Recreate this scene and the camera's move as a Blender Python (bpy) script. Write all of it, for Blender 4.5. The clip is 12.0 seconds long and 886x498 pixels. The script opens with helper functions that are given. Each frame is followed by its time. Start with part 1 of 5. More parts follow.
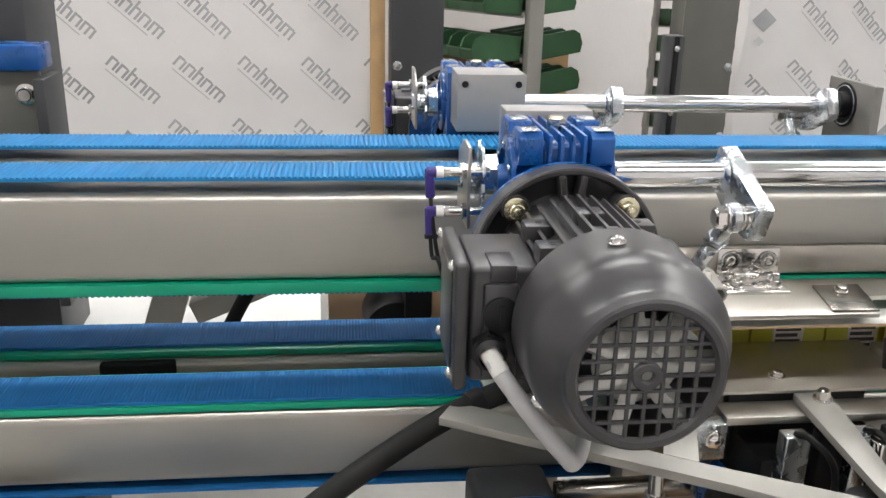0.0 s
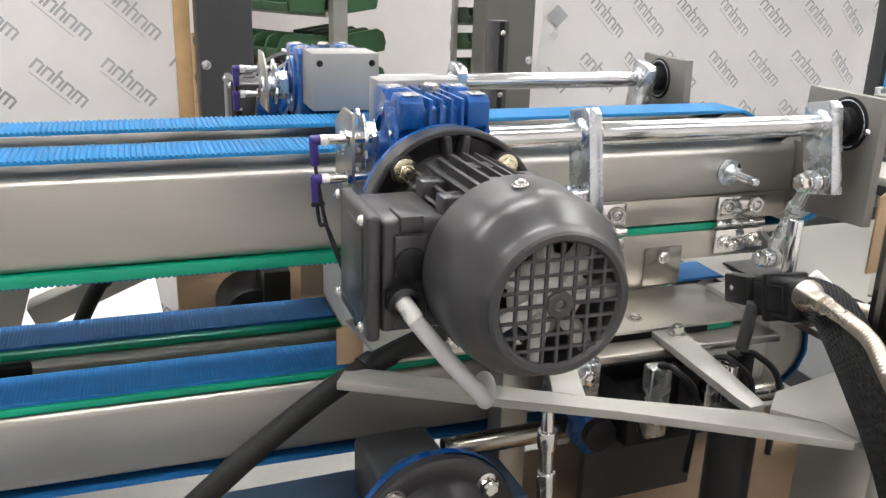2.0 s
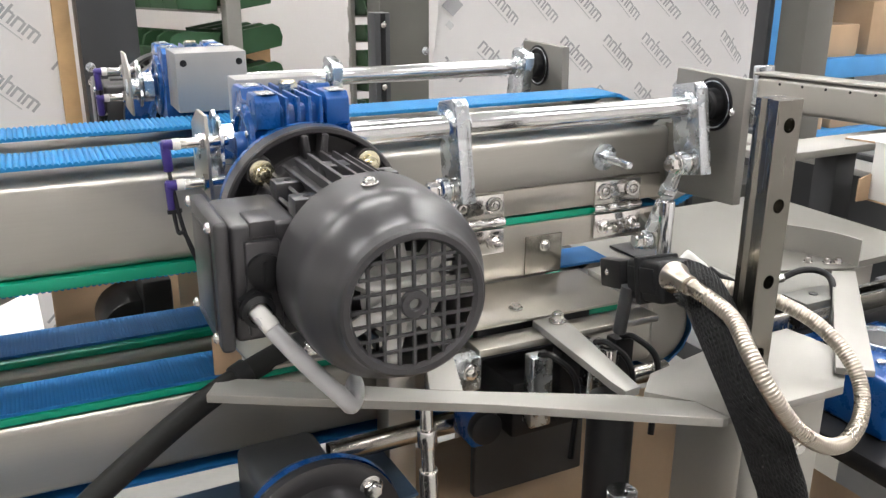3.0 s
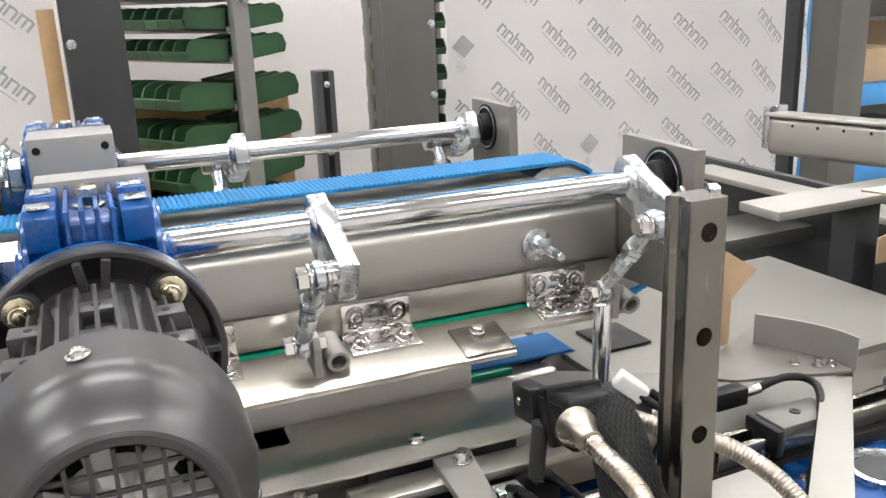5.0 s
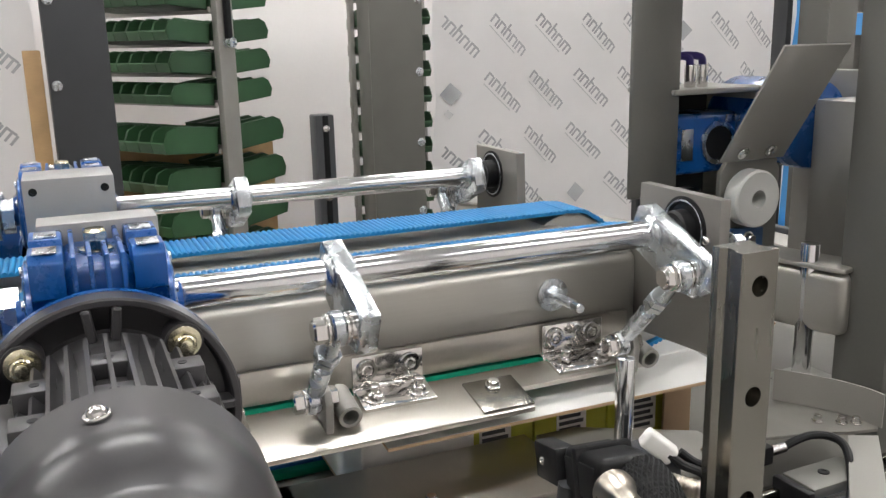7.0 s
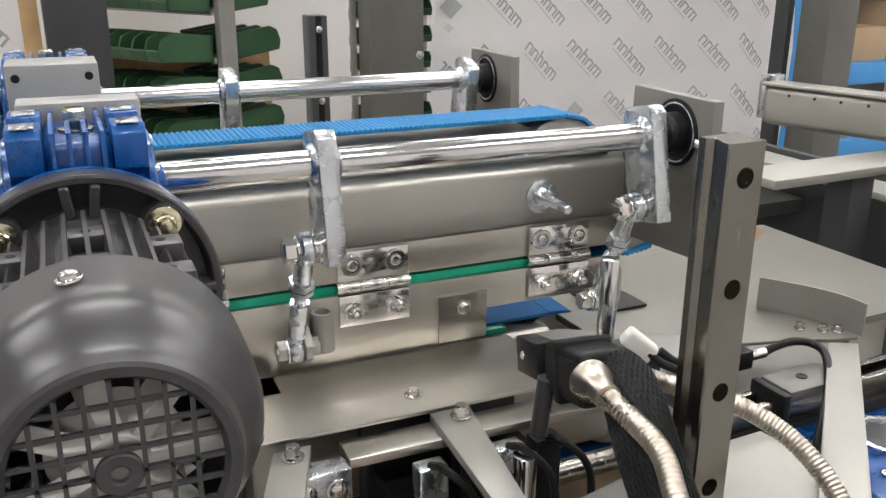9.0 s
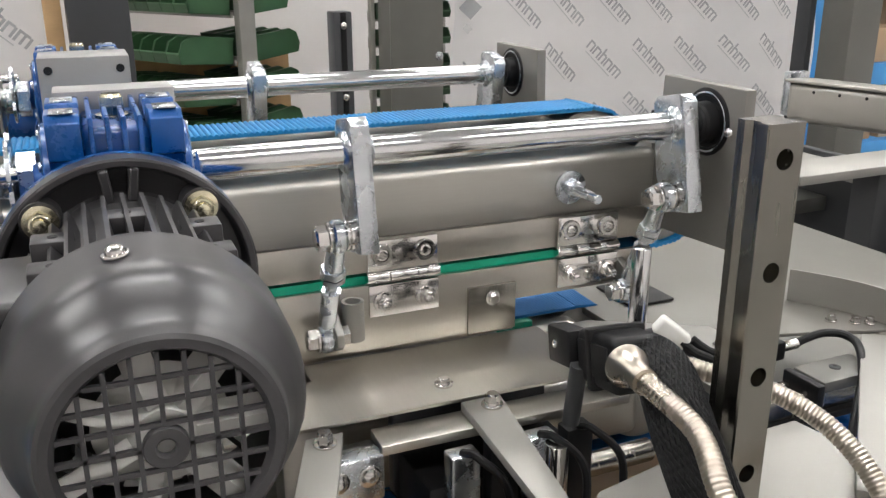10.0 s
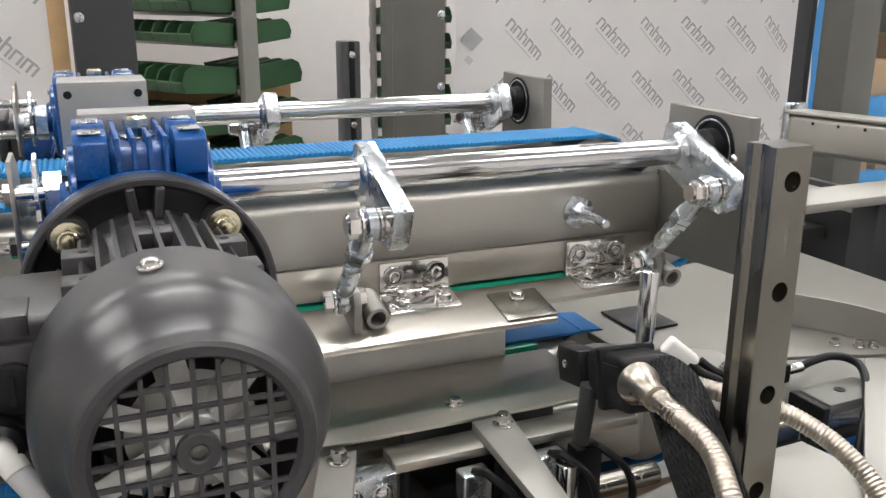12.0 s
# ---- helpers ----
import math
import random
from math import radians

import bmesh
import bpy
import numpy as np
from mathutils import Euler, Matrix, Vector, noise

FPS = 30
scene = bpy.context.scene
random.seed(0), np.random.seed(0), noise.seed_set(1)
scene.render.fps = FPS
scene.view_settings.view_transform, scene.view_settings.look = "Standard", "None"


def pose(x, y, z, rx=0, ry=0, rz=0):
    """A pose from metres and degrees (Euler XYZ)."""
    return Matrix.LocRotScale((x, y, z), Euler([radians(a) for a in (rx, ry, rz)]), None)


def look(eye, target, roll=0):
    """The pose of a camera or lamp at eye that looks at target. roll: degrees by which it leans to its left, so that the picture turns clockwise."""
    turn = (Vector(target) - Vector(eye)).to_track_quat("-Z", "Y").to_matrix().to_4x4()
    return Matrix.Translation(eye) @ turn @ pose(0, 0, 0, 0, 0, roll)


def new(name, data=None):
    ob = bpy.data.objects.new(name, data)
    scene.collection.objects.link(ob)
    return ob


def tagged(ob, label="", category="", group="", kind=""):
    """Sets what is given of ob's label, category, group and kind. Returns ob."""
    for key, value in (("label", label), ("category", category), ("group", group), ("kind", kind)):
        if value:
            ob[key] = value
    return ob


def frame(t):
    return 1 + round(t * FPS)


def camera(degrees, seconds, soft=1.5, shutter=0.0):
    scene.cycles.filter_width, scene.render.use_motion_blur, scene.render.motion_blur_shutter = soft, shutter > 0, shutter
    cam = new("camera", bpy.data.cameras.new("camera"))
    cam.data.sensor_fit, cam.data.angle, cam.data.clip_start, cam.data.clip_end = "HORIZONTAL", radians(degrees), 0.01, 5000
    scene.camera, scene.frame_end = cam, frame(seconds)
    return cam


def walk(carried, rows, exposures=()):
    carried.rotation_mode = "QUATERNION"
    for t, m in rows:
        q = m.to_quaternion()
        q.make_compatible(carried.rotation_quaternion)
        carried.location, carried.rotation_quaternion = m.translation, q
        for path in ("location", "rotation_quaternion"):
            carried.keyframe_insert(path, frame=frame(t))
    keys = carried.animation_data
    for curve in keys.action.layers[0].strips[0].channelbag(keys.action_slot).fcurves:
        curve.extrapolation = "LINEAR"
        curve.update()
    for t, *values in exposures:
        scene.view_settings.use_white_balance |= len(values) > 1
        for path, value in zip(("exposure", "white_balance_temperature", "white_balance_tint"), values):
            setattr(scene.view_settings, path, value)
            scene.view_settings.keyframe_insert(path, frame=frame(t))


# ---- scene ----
cam = camera(53.4, 12.0, 1.4)
# seconds, eye, what it looks at, roll
PATH = [
    (0, (0.0471, 0.0009, 1.3479), (0.2558, 1.8817, 0.7007), 1.36),
    (0.5, (-0.0058, -0.0115, 1.3425), (0.2742, 1.8672, 0.7162), 1.24),
    (1, (-0.0516, -0.0170, 1.3304), (0.3260, 1.8486, 0.7164), 0.61),
    (1.5, (-0.0503, -0.0110, 1.3204), (0.4130, 1.8356, 0.7075), 0.87),
    (2, (-0.0214, -0.0153, 1.3221), (0.6168, 1.7739, 0.6962), 1.71),
    (2.5, (0.0257, -0.0197, 1.3213), (0.7997, 1.7069, 0.6734), 1.45),
    (3, (0.0206, -0.0157, 1.3231), (0.8285, 1.6978, 0.6820), 0.33),
    (3.2, (0.0237, -0.0097, 1.3232), (0.8375, 1.7029, 0.6872), 0.13),
    (4.8, (0.2046, 0.0835, 1.3252), (0.9017, 1.8496, 0.6968), -1.82),
    (5, (0.2143, 0.0793, 1.3364), (0.9221, 1.8615, 0.7682), -2.33),
    (5.5, (0.2081, 0.0793, 1.3463), (0.9880, 1.8648, 0.8950), -3.18),
    (6, (0.2050, 0.0813, 1.3472), (1.0280, 1.8446, 0.8849), -3.00),
    (6.5, (0.2062, 0.0873, 1.3452), (1.0229, 1.8555, 0.8908), -2.30),
    (7, (0.1958, 0.1155, 1.3322), (0.9648, 1.9016, 0.8648), -1.27),
    (7.5, (0.2051, 0.1165, 1.3184), (0.9675, 1.8901, 0.7957), -0.56),
    (9.5, (0.1993, 0.1106, 1.3083), (0.9508, 1.8480, 0.6627), 0.26),
    (10, (0.1916, 0.1127, 1.3021), (0.9124, 1.8687, 0.6721), -0.13),
    (10.5, (0.2015, 0.1136, 1.3023), (0.9169, 1.8792, 0.6934), 0.08),
    (11, (0.2036, 0.1125, 1.3024), (0.9384, 1.8803, 0.7237), 0.35),
    (11.5, (0.1906, 0.1077, 1.3000), (0.9285, 1.8771, 0.7303), 0.25),
    (12, (0.1765, 0.1039, 1.2996), (0.9102, 1.8770, 0.7358), 0.25),
]
LIGHTING = [(0.0, 0.22), (1.5, 0.38), (2.0, 0.43), (3.2, 0.43), (4.6, 0.44), (5.1, 0.38), (5.5, 0.18), (6.0, 0.07), (7.0, 0.06), (12.0, 0.08)]
walk(cam, [(t, look(eye, target, roll)) for t, eye, target, roll in PATH], LIGHTING)

# ---- light ----
world = bpy.data.worlds.new("factory_air")
world.use_nodes = True
world.node_tree.nodes["Background"].inputs[0].default_value = (0.9, 0.93, 1.0, 1)
world.node_tree.nodes["Background"].inputs[1].default_value = 0.012
scene.world = world


# ---- materials ----
def material(name, base, rough=0.5, metal=0.0, vary=0.12, scale=8.0, bump=0.0, bump_scale=300.0,
             stretch=(1, 1, 1), rough_vary=0.08, coat=0.0, random_shade=0.0):
    """Principled surface with stains at one scale, grain at another, and relief."""
    m = bpy.data.materials.new(name)
    m.use_nodes = True
    nt = m.node_tree
    n, ln = nt.nodes, nt.links
    b = n["Principled BSDF"]
    tc = n.new("ShaderNodeTexCoord")
    mp = n.new("ShaderNodeMapping")
    mp.inputs["Scale"].default_value = stretch
    ln.new(tc.outputs["Object"], mp.inputs["Vector"])
    big, fine = n.new("ShaderNodeTexNoise"), n.new("ShaderNodeTexNoise")
    big.inputs["Scale"].default_value, big.inputs["Detail"].default_value = scale, 5
    fine.inputs["Scale"].default_value, fine.inputs["Detail"].default_value = bump_scale, 3
    ln.new(tc.outputs["Object"], big.inputs["Vector"])
    ln.new(mp.outputs[0], fine.inputs["Vector"])
    mix = n.new("ShaderNodeMix")
    mix.data_type = "RGBA"
    lo = [max(0, c * (1 - vary)) for c in base]
    hi = [min(1, c * (1 + vary)) for c in base]
    mix.inputs[6].default_value, mix.inputs[7].default_value = (*lo, 1), (*hi, 1)
    add = n.new("ShaderNodeMath")
    add.operation = "MULTIPLY_ADD"
    add.inputs[1].default_value = 0.4
    ln.new(fine.outputs[0], add.inputs[0])
    half = n.new("ShaderNodeMath")
    half.operation = "MULTIPLY_ADD"
    half.inputs[1].default_value, half.inputs[2].default_value = 1.6, -0.5
    ln.new(big.outputs[0], half.inputs[0])
    ln.new(half.outputs[0], add.inputs[2])
    ln.new(add.outputs[0], mix.inputs[0])
    out = mix.outputs[2]
    if random_shade:
        info, hsv = n.new("ShaderNodeObjectInfo"), n.new("ShaderNodeHueSaturation")
        rng = n.new("ShaderNodeMapRange")
        rng.inputs[3].default_value, rng.inputs[4].default_value = 1 - random_shade, 1 + random_shade
        ln.new(info.outputs["Random"], rng.inputs[0])
        ln.new(rng.outputs[0], hsv.inputs["Value"])
        ln.new(out, hsv.inputs["Color"])
        out = hsv.outputs[0]
    ln.new(out, b.inputs["Base Color"])
    b.inputs["Metallic"].default_value = metal
    rr = n.new("ShaderNodeMapRange")
    rr.inputs[3].default_value, rr.inputs[4].default_value = max(0.02, rough - rough_vary), min(1, rough + rough_vary)
    ln.new(add.outputs[0], rr.inputs[0])
    ln.new(rr.outputs[0], b.inputs["Roughness"])
    b.inputs["Coat Weight"].default_value = coat
    if bump:
        bp = n.new("ShaderNodeBump")
        bp.inputs["Strength"].default_value, bp.inputs["Distance"].default_value = bump, 0.0006
        ln.new(fine.outputs[0], bp.inputs["Height"])
        ln.new(bp.outputs[0], b.inputs["Normal"])
    return m


STEEL = material("satin_grey_steel", (0.43, 0.415, 0.38), 0.36, 0.75, 0.10, 4, 0.10, 500, (0.05, 1, 1), 0.06)
STAINLESS = material("brushed_stainless", (0.52, 0.495, 0.45), 0.34, 1.0, 0.12, 9, 0.02, 400, (1, 0.06, 1), 0.06)
RAIL = material("ground_rail_steel", (0.30, 0.285, 0.255), 0.24, 1.0, 0.06, 6, 0.02, 300, (1, 1, 0.05), 0.08)
PLATE = material("grey_primed_plate", (0.32, 0.315, 0.31), 0.42, 0.35, 0.08, 7, 0.08, 600)
BEARING_PLATE = material("dark_grey_ground_plate", (0.215, 0.205, 0.190), 0.40, 0.5, 0.10, 7, 0.06, 500)
CHROME = material("polished_chrome", (0.74, 0.74, 0.75), 0.15, 1.0, 0.05, 20, 0.0, 300, (1, 1, 1), 0.04)
ZINC = material("bright_zinc", (0.62, 0.65, 0.68), 0.26, 1.0, 0.16, 60, 0.10, 700, (1, 1, 1), 0.10)
NICKEL = material("nickel_hardware", (0.72, 0.70, 0.68), 0.13, 1.0, 0.10, 80, 0.05, 500)
YZINC = material("yellow_zinc", (0.72, 0.67, 0.50), 0.22, 1.0, 0.2, 120, 0.05, 500)
ALUM = material("light_grey_aluminium", (0.335, 0.325, 0.30), 0.45, 0.4, 0.10, 10, 0.08, 700)
DECK = material("worn_grey_deck_sheet", (0.185, 0.177, 0.160), 0.46, 0.3, 0.14, 9, 0.08, 500)
MOTOR = material("charcoal_motor_paint", (0.038, 0.0365, 0.039), 0.30, 0.0, 0.2, 14, 0.0, 900, (1, 1, 1), 0.04, 0.0)
BLACK = material("black_plastic", (0.008, 0.008, 0.009), 0.46, 0.0, 0.2, 30, 0.1, 500)
RUBBER = material("black_rubber", (0.008, 0.008, 0.0075), 0.66, 0.0, 0.2, 30, 0.2, 400)
BLUE = material("gearbox_blue_paint", (0.004, 0.070, 0.265), 0.28, 0.1, 0.25, 40, 0.12, 500, (1, 1, 1), 0.08, 0.2)
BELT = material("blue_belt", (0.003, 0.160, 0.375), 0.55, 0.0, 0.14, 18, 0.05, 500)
# lower belts: the shade under the upper conveyor is put into a darker blue
BELT_SHADED = material("blue_belt_shaded", (0.002, 0.105, 0.295), 0.72, 0.0, 0.18, 18, 0.05, 500)
# darker belt blue, for the return belt's edge
BELT_DARK = material("blue_belt_dark", (0.004, 0.085, 0.29), 0.48, 0.0, 0.2, 18, 0.05, 500)
GREEN = material("green_guide_plastic", (0.0, 0.29, 0.17), 0.38, 0.0, 0.10, 12, 0.06, 400)
for dull in (BLACK, RUBBER):
    dull.node_tree.nodes["Principled BSDF"].inputs["Specular IOR Level"].default_value = 0.28
WHITE_PLASTIC = material("white_plastic", (0.72, 0.71, 0.68), 0.4, 0.0, 0.06, 20, 0.05, 300)
FROSTED = material("frosted_plastic", (0.46, 0.46, 0.44), 0.45, 0.0, 0.08, 20, 0.05, 300)
CABLE = material("grey_cable", (0.46, 0.46, 0.47), 0.5, 0.0, 0.06, 20, 0.05, 300)
PURPLE = material("purple_elbow", (0.035, 0.02, 0.16), 0.35, 0.0, 0.1, 40)
CARD_WHITE = material("white_cardboard", (0.68, 0.67, 0.65), 0.6, 0.0, 0.03, 5, 0.1, 300)
KRAFT = material("kraft_cardboard", (0.42, 0.29, 0.18), 0.7, 0.0, 0.10, 8, 0.15, 300)
CARTON = material("lime_printed_carton", (0.42, 0.42, 0.04), 0.45, 0.0, 0.08, 15)
PRINT = material("dark_print", (0.05, 0.05, 0.055), 0.5, 0.0, 0.1, 30)
WRAP = material("white_foil_wrap", (0.80, 0.785, 0.785), 0.5, 0.0, 0.05, 2.5, 0.25, 12)
WRAP_PRINT = material("grey_wrap_print", (0.35, 0.355, 0.37), 0.55, 0.0, 0.30, 7)
WRAP_FAINT = material("faint_wrap_print", (0.52, 0.52, 0.525), 0.55, 0.0, 0.1, 9)
DARKSTEEL = material("anthracite_steel", (0.044, 0.046, 0.050), 0.45, 0.2, 0.15, 6, 0.1, 300)
OLIVE_STEEL = material("grey_green_steel", (0.14, 0.138, 0.125), 0.42, 0.4, 0.12, 6, 0.1, 300)
BIN = material("dark_green_bin_plastic", (0.027, 0.078, 0.032), 0.40, 0.0, 0.15, 10, 0.05, 200, random_shade=0.2)
WALL = material("white_painted_wall", (0.77, 0.74, 0.73), 0.6, 0.0, 0.06, 1.2, 0.15, 60)
FLOOR = material("grey_concrete_floor", (0.30, 0.295, 0.28), 0.45, 0.0, 0.2, 1.5, 0.2, 40)
CEIL = material("ceiling_paint", (0.55, 0.55, 0.55), 0.7, 0.0, 0.05, 1)
TIMBER = material("pine_timber", (0.48, 0.31, 0.15), 0.6, 0.0, 0.2, 12, 0.2, 200, (0.2, 1, 1))
RACK_BLUE = material("sky_blue_rack_paint", (0.06, 0.28, 0.62), 0.4, 0.0, 0.1, 10)
HOSE = material("corrugated_nickel_hose", (0.44, 0.395, 0.335), 0.28, 1.0, 0.05, 20, 0.0, 400, (1, 1, 1), 0.03)
RED = material("red_plastic", (0.55, 0.06, 0.02), 0.4)
PALE = material("pale_painted_sheet", (0.60, 0.595, 0.58), 0.5, 0.0, 0.08, 6, 0.05, 300)
GLOW = bpy.data.materials.new("lamp_glow")
GLOW.use_nodes = True
GLOW.node_tree.nodes["Principled BSDF"].inputs["Emission Color"].default_value = (0.985, 0.975, 0.955, 1)
GLOW.node_tree.nodes["Principled BSDF"].inputs["Emission Strength"].default_value = 40.0


# ---- mesh helpers ----
ORIGIN = {}


def thing(name, label, category, at=(0, 0, 0), group="", kind=""):
    ob = new(name)
    ob.empty_display_size = 0.02
    ob.location = at
    ORIGIN[ob] = Vector(at)
    return tagged(ob, label, category, group, kind)


def part(name, bm, mat, parent=None, label="", local=False, smooth=True, kind=""):
    """One mesh object from bm, given in world metres (or in its own space: local), under parent."""
    if parent is not None and not local:
        bmesh.ops.translate(bm, verts=bm.verts, vec=-ORIGIN[parent])
    me = bpy.data.meshes.new(name)
    bmesh.ops.recalc_face_normals(bm, faces=bm.faces)
    bm.to_mesh(me)
    bm.free()
    if smooth:
        me.polygons.foreach_set("use_smooth", [True] * len(me.polygons))
        me.set_sharp_from_angle(angle=radians(35))
    mats = mat if isinstance(mat, (list, tuple)) else [mat]
    for k in mats:
        me.materials.append(k)
    ob = new(name, me)
    if parent is not None:
        ob.parent = parent
        ORIGIN[ob] = ORIGIN[parent]
    else:
        ORIGIN[ob] = Vector((0, 0, 0))
    return tagged(ob, label, "", "", kind)


def single(name, bm, mat, label, category, group="", kind="", smooth=True):
    return tagged(part(name, bm, mat, None, "", False, smooth), label, category, group, kind)


def B():
    return bmesh.new()


def box(bm, x0, x1, y0, y1, z0, z1, bevel=0.0, seg=2, mat=0, turn=None):
    r = bmesh.ops.create_cube(bm, size=1)
    vs = r["verts"]
    for v in vs:
        v.co = Vector(((x0 + x1) / 2 + v.co.x * (x1 - x0), (y0 + y1) / 2 + v.co.y * (y1 - y0), (z0 + z1) / 2 + v.co.z * (z1 - z0)))
    if turn is not None:
        bmesh.ops.transform(bm, matrix=turn, verts=vs)
    faces = {f for v in vs for f in v.link_faces}
    for f in faces:
        f.material_index = mat
    if bevel:
        es = list({e for v in vs for e in v.link_edges})
        bmesh.ops.bevel(bm, geom=es, offset=bevel, segments=seg, affect="EDGES", profile=0.5)
    return bm


def frame_of(p0, p1):
    d = (Vector(p1) - Vector(p0))
    return Matrix.Translation(p0) @ d.to_track_quat("Z", "Y").to_matrix().to_4x4(), d.length


def cyl(bm, p0, p1, r0, r1=None, seg=24, bevel=0.0, mat=0):
    r1 = r0 if r1 is None else r1
    m, h = frame_of(p0, p1)
    r = bmesh.ops.create_cone(bm, cap_ends=True, segments=seg, radius1=r0, radius2=r1, depth=h)
    vs = r["verts"]
    bmesh.ops.translate(bm, verts=vs, vec=(0, 0, h / 2))
    if bevel:
        es = [e for e in {e for v in vs for e in v.link_edges} if all(len(f.verts) == 4 for f in e.link_faces) is False]
        out = bmesh.ops.bevel(bm, geom=es, offset=bevel, segments=2, affect="EDGES", profile=0.5)
        vs = list({v for f in out["faces"] for v in f.verts} | {v for v in vs if v.is_valid})
    for f in {f for v in vs for f in v.link_faces}:
        f.material_index = mat
    bmesh.ops.transform(bm, matrix=m, verts=vs)
    return bm


def lathe(bm, profile, p0, p1, seg=40, mat=0):
    """Turned body: profile of (along, radius) on the axis p0 to p1."""
    m, _ = frame_of(p0, p1)
    rings = []
    for h, r in profile:
        if r <= 1e-6:
            rings.append([bm.verts.new(m @ Vector((0, 0, h)))])
        else:
            rings.append([bm.verts.new(m @ Vector((r * math.cos(2 * math.pi * k / seg), r * math.sin(2 * math.pi * k / seg), h))) for k in range(seg)])
    for a, b in zip(rings, rings[1:]):
        for k in range(seg):
            q = [a[k % len(a)], a[(k + 1) % len(a)], b[(k + 1) % len(b)], b[k % len(b)]]
            q = list(dict.fromkeys(q))
            if len(q) > 2:
                bm.faces.new(q).material_index = mat
    return bm


def prism(bm, pts, axis, a, b, bevel=0.0, mat=0):
    """Flat outline pulled along an axis from a to b. pts are the two other coordinates, in x, y, z order."""
    def at(p, d):
        return Vector({"x": (d, p[0], p[1]), "y": (p[0], d, p[1]), "z": (p[0], p[1], d)}[axis])
    lo = [bm.verts.new(at(p, a)) for p in pts]
    hi = [bm.verts.new(at(p, b)) for p in pts]
    fs = [bm.faces.new(lo), bm.faces.new(hi)]
    for k in range(len(pts)):
        j = (k + 1) % len(pts)
        fs.append(bm.faces.new((lo[k], lo[j], hi[j], hi[k])))
    for f in fs:
        f.material_index = mat
    if bevel:
        bmesh.ops.bevel(bm, geom=list({e for f in fs for e in f.edges}), offset=bevel, segments=2, affect="EDGES", profile=0.5)
    return bm


def smooth_path(pts, n=8):
    """Points on a soft curve through pts."""
    P = [Vector(p) for p in pts]
    P = [P[0] * 2 - P[1]] + P + [P[-1] * 2 - P[-2]]
    out = []
    for i in range(1, len(P) - 2):
        for k in range(n):
            t = k / n
            a, b, c, d = P[i - 1:i + 3]
            out.append(0.5 * ((2 * b) + (c - a) * t + (2 * a - 5 * b + 4 * c - d) * t * t + (3 * b - a - 3 * c + d) * t ** 3))
    return out + [P[-2]]


def sweep(bm, pts, radius, seg=12, ridge=0.0, pitch=0.0, mat=0, flat=1.0):
    """Hose along pts; ridges of that height every pitch metres."""
    if ridge:
        fine, run = [], 0.0
        for a, b in zip(pts, pts[1:]):
            k = max(1, round((b - a).length / (pitch / 8)))
            fine += [a.lerp(b, j / k) for j in range(k)]
        pts = fine + [pts[-1]]
    rings, up = [], Vector((0.12, 0.2, 1)).normalized()
    run = 0.0
    for i, p in enumerate(pts):
        d = (pts[min(i + 1, len(pts) - 1)] - pts[max(i - 1, 0)]).normalized()
        side = d.cross(up)
        side = side.normalized() if side.length > 1e-4 else Vector((1, 0, 0))
        up2 = side.cross(d)
        if i:
            run += (p - pts[i - 1]).length
        r = radius + (ridge * math.cos(2 * math.pi * run / pitch) if ridge else 0)
        rings.append([bm.verts.new(p + side * (r * flat * math.cos(2 * math.pi * k / seg)) + up2 * (r * math.sin(2 * math.pi * k / seg))) for k in range(seg)])
        up = up2
    for a, b in zip(rings, rings[1:]):
        for k in range(seg):
            bm.faces.new((a[k], a[(k + 1) % seg], b[(k + 1) % seg], b[k])).material_index = mat
    bm.faces.new(rings[0]).material_index = mat
    bm.faces.new(rings[-1]).material_index = mat
    return bm


def hexhead(bm, p, way, r=0.008, h=0.006, washer=0.0, mat=0, dome=False):
    """Bolt head at p standing out along way, with a washer under it."""
    p, way = Vector(p), Vector(way).normalized()
    if washer:
        cyl(bm, p, p + way * 0.0018, washer, seg=24, bevel=0.0004, mat=mat)
        p = p + way * 0.0018
    if dome:
        lathe(bm, [(0, r), (h * 0.5, r * 0.95), (h * 0.85, r * 0.7), (h, r * 0.35), (h * 0.8, r * 0.3), (h * 0.8, 0)], p, p + way, 20, mat)
    else:
        cyl(bm, p, p + way * h * 0.85, r, seg=6, mat=mat)
        cyl(bm, p + way * h * 0.85, p + way * h, r * 0.86, r * 0.72, seg=12, mat=mat)
    return bm


def socket_screw(bm, p, way, r=0.005, h=0.006, mat=0):
    p, way = Vector(p), Vector(way).normalized()
    lathe(bm, [(0, r), (h * 0.85, r), (h, r * 0.86), (h, r * 0.5), (h * 0.5, r * 0.5), (h * 0.5, 0)], p, p + way, 18, mat)
    return bm


YC = 0.8505
YB = 0.837


def mir(y, far):
    """y on this side of the line, or its mirror on the other side."""
    return 2 * YC - y if far else y


def mib(y, far):
    """The same about the belts' own middle line."""
    return 2 * YB - y if far else y


# the stands round the conveyors are set two degrees askew to it
ASKEW = Matrix.Translation((0.45, 0.742, 0)) @ Matrix.Rotation(0.0362, 4, "Z") @ Matrix.Translation((-0.45, -0.742, 0))


def askew(build, *args):
    before = set(bpy.data.objects)
    made = build(*args)
    for ob in bpy.data.objects:
        if ob not in before and ob.parent is None:
            ob.matrix_basis = ASKEW @ (Matrix.LocRotScale(ob.location, ob.rotation_euler, ob.scale) if ob.type == "EMPTY" else ob.matrix_basis)
    return made


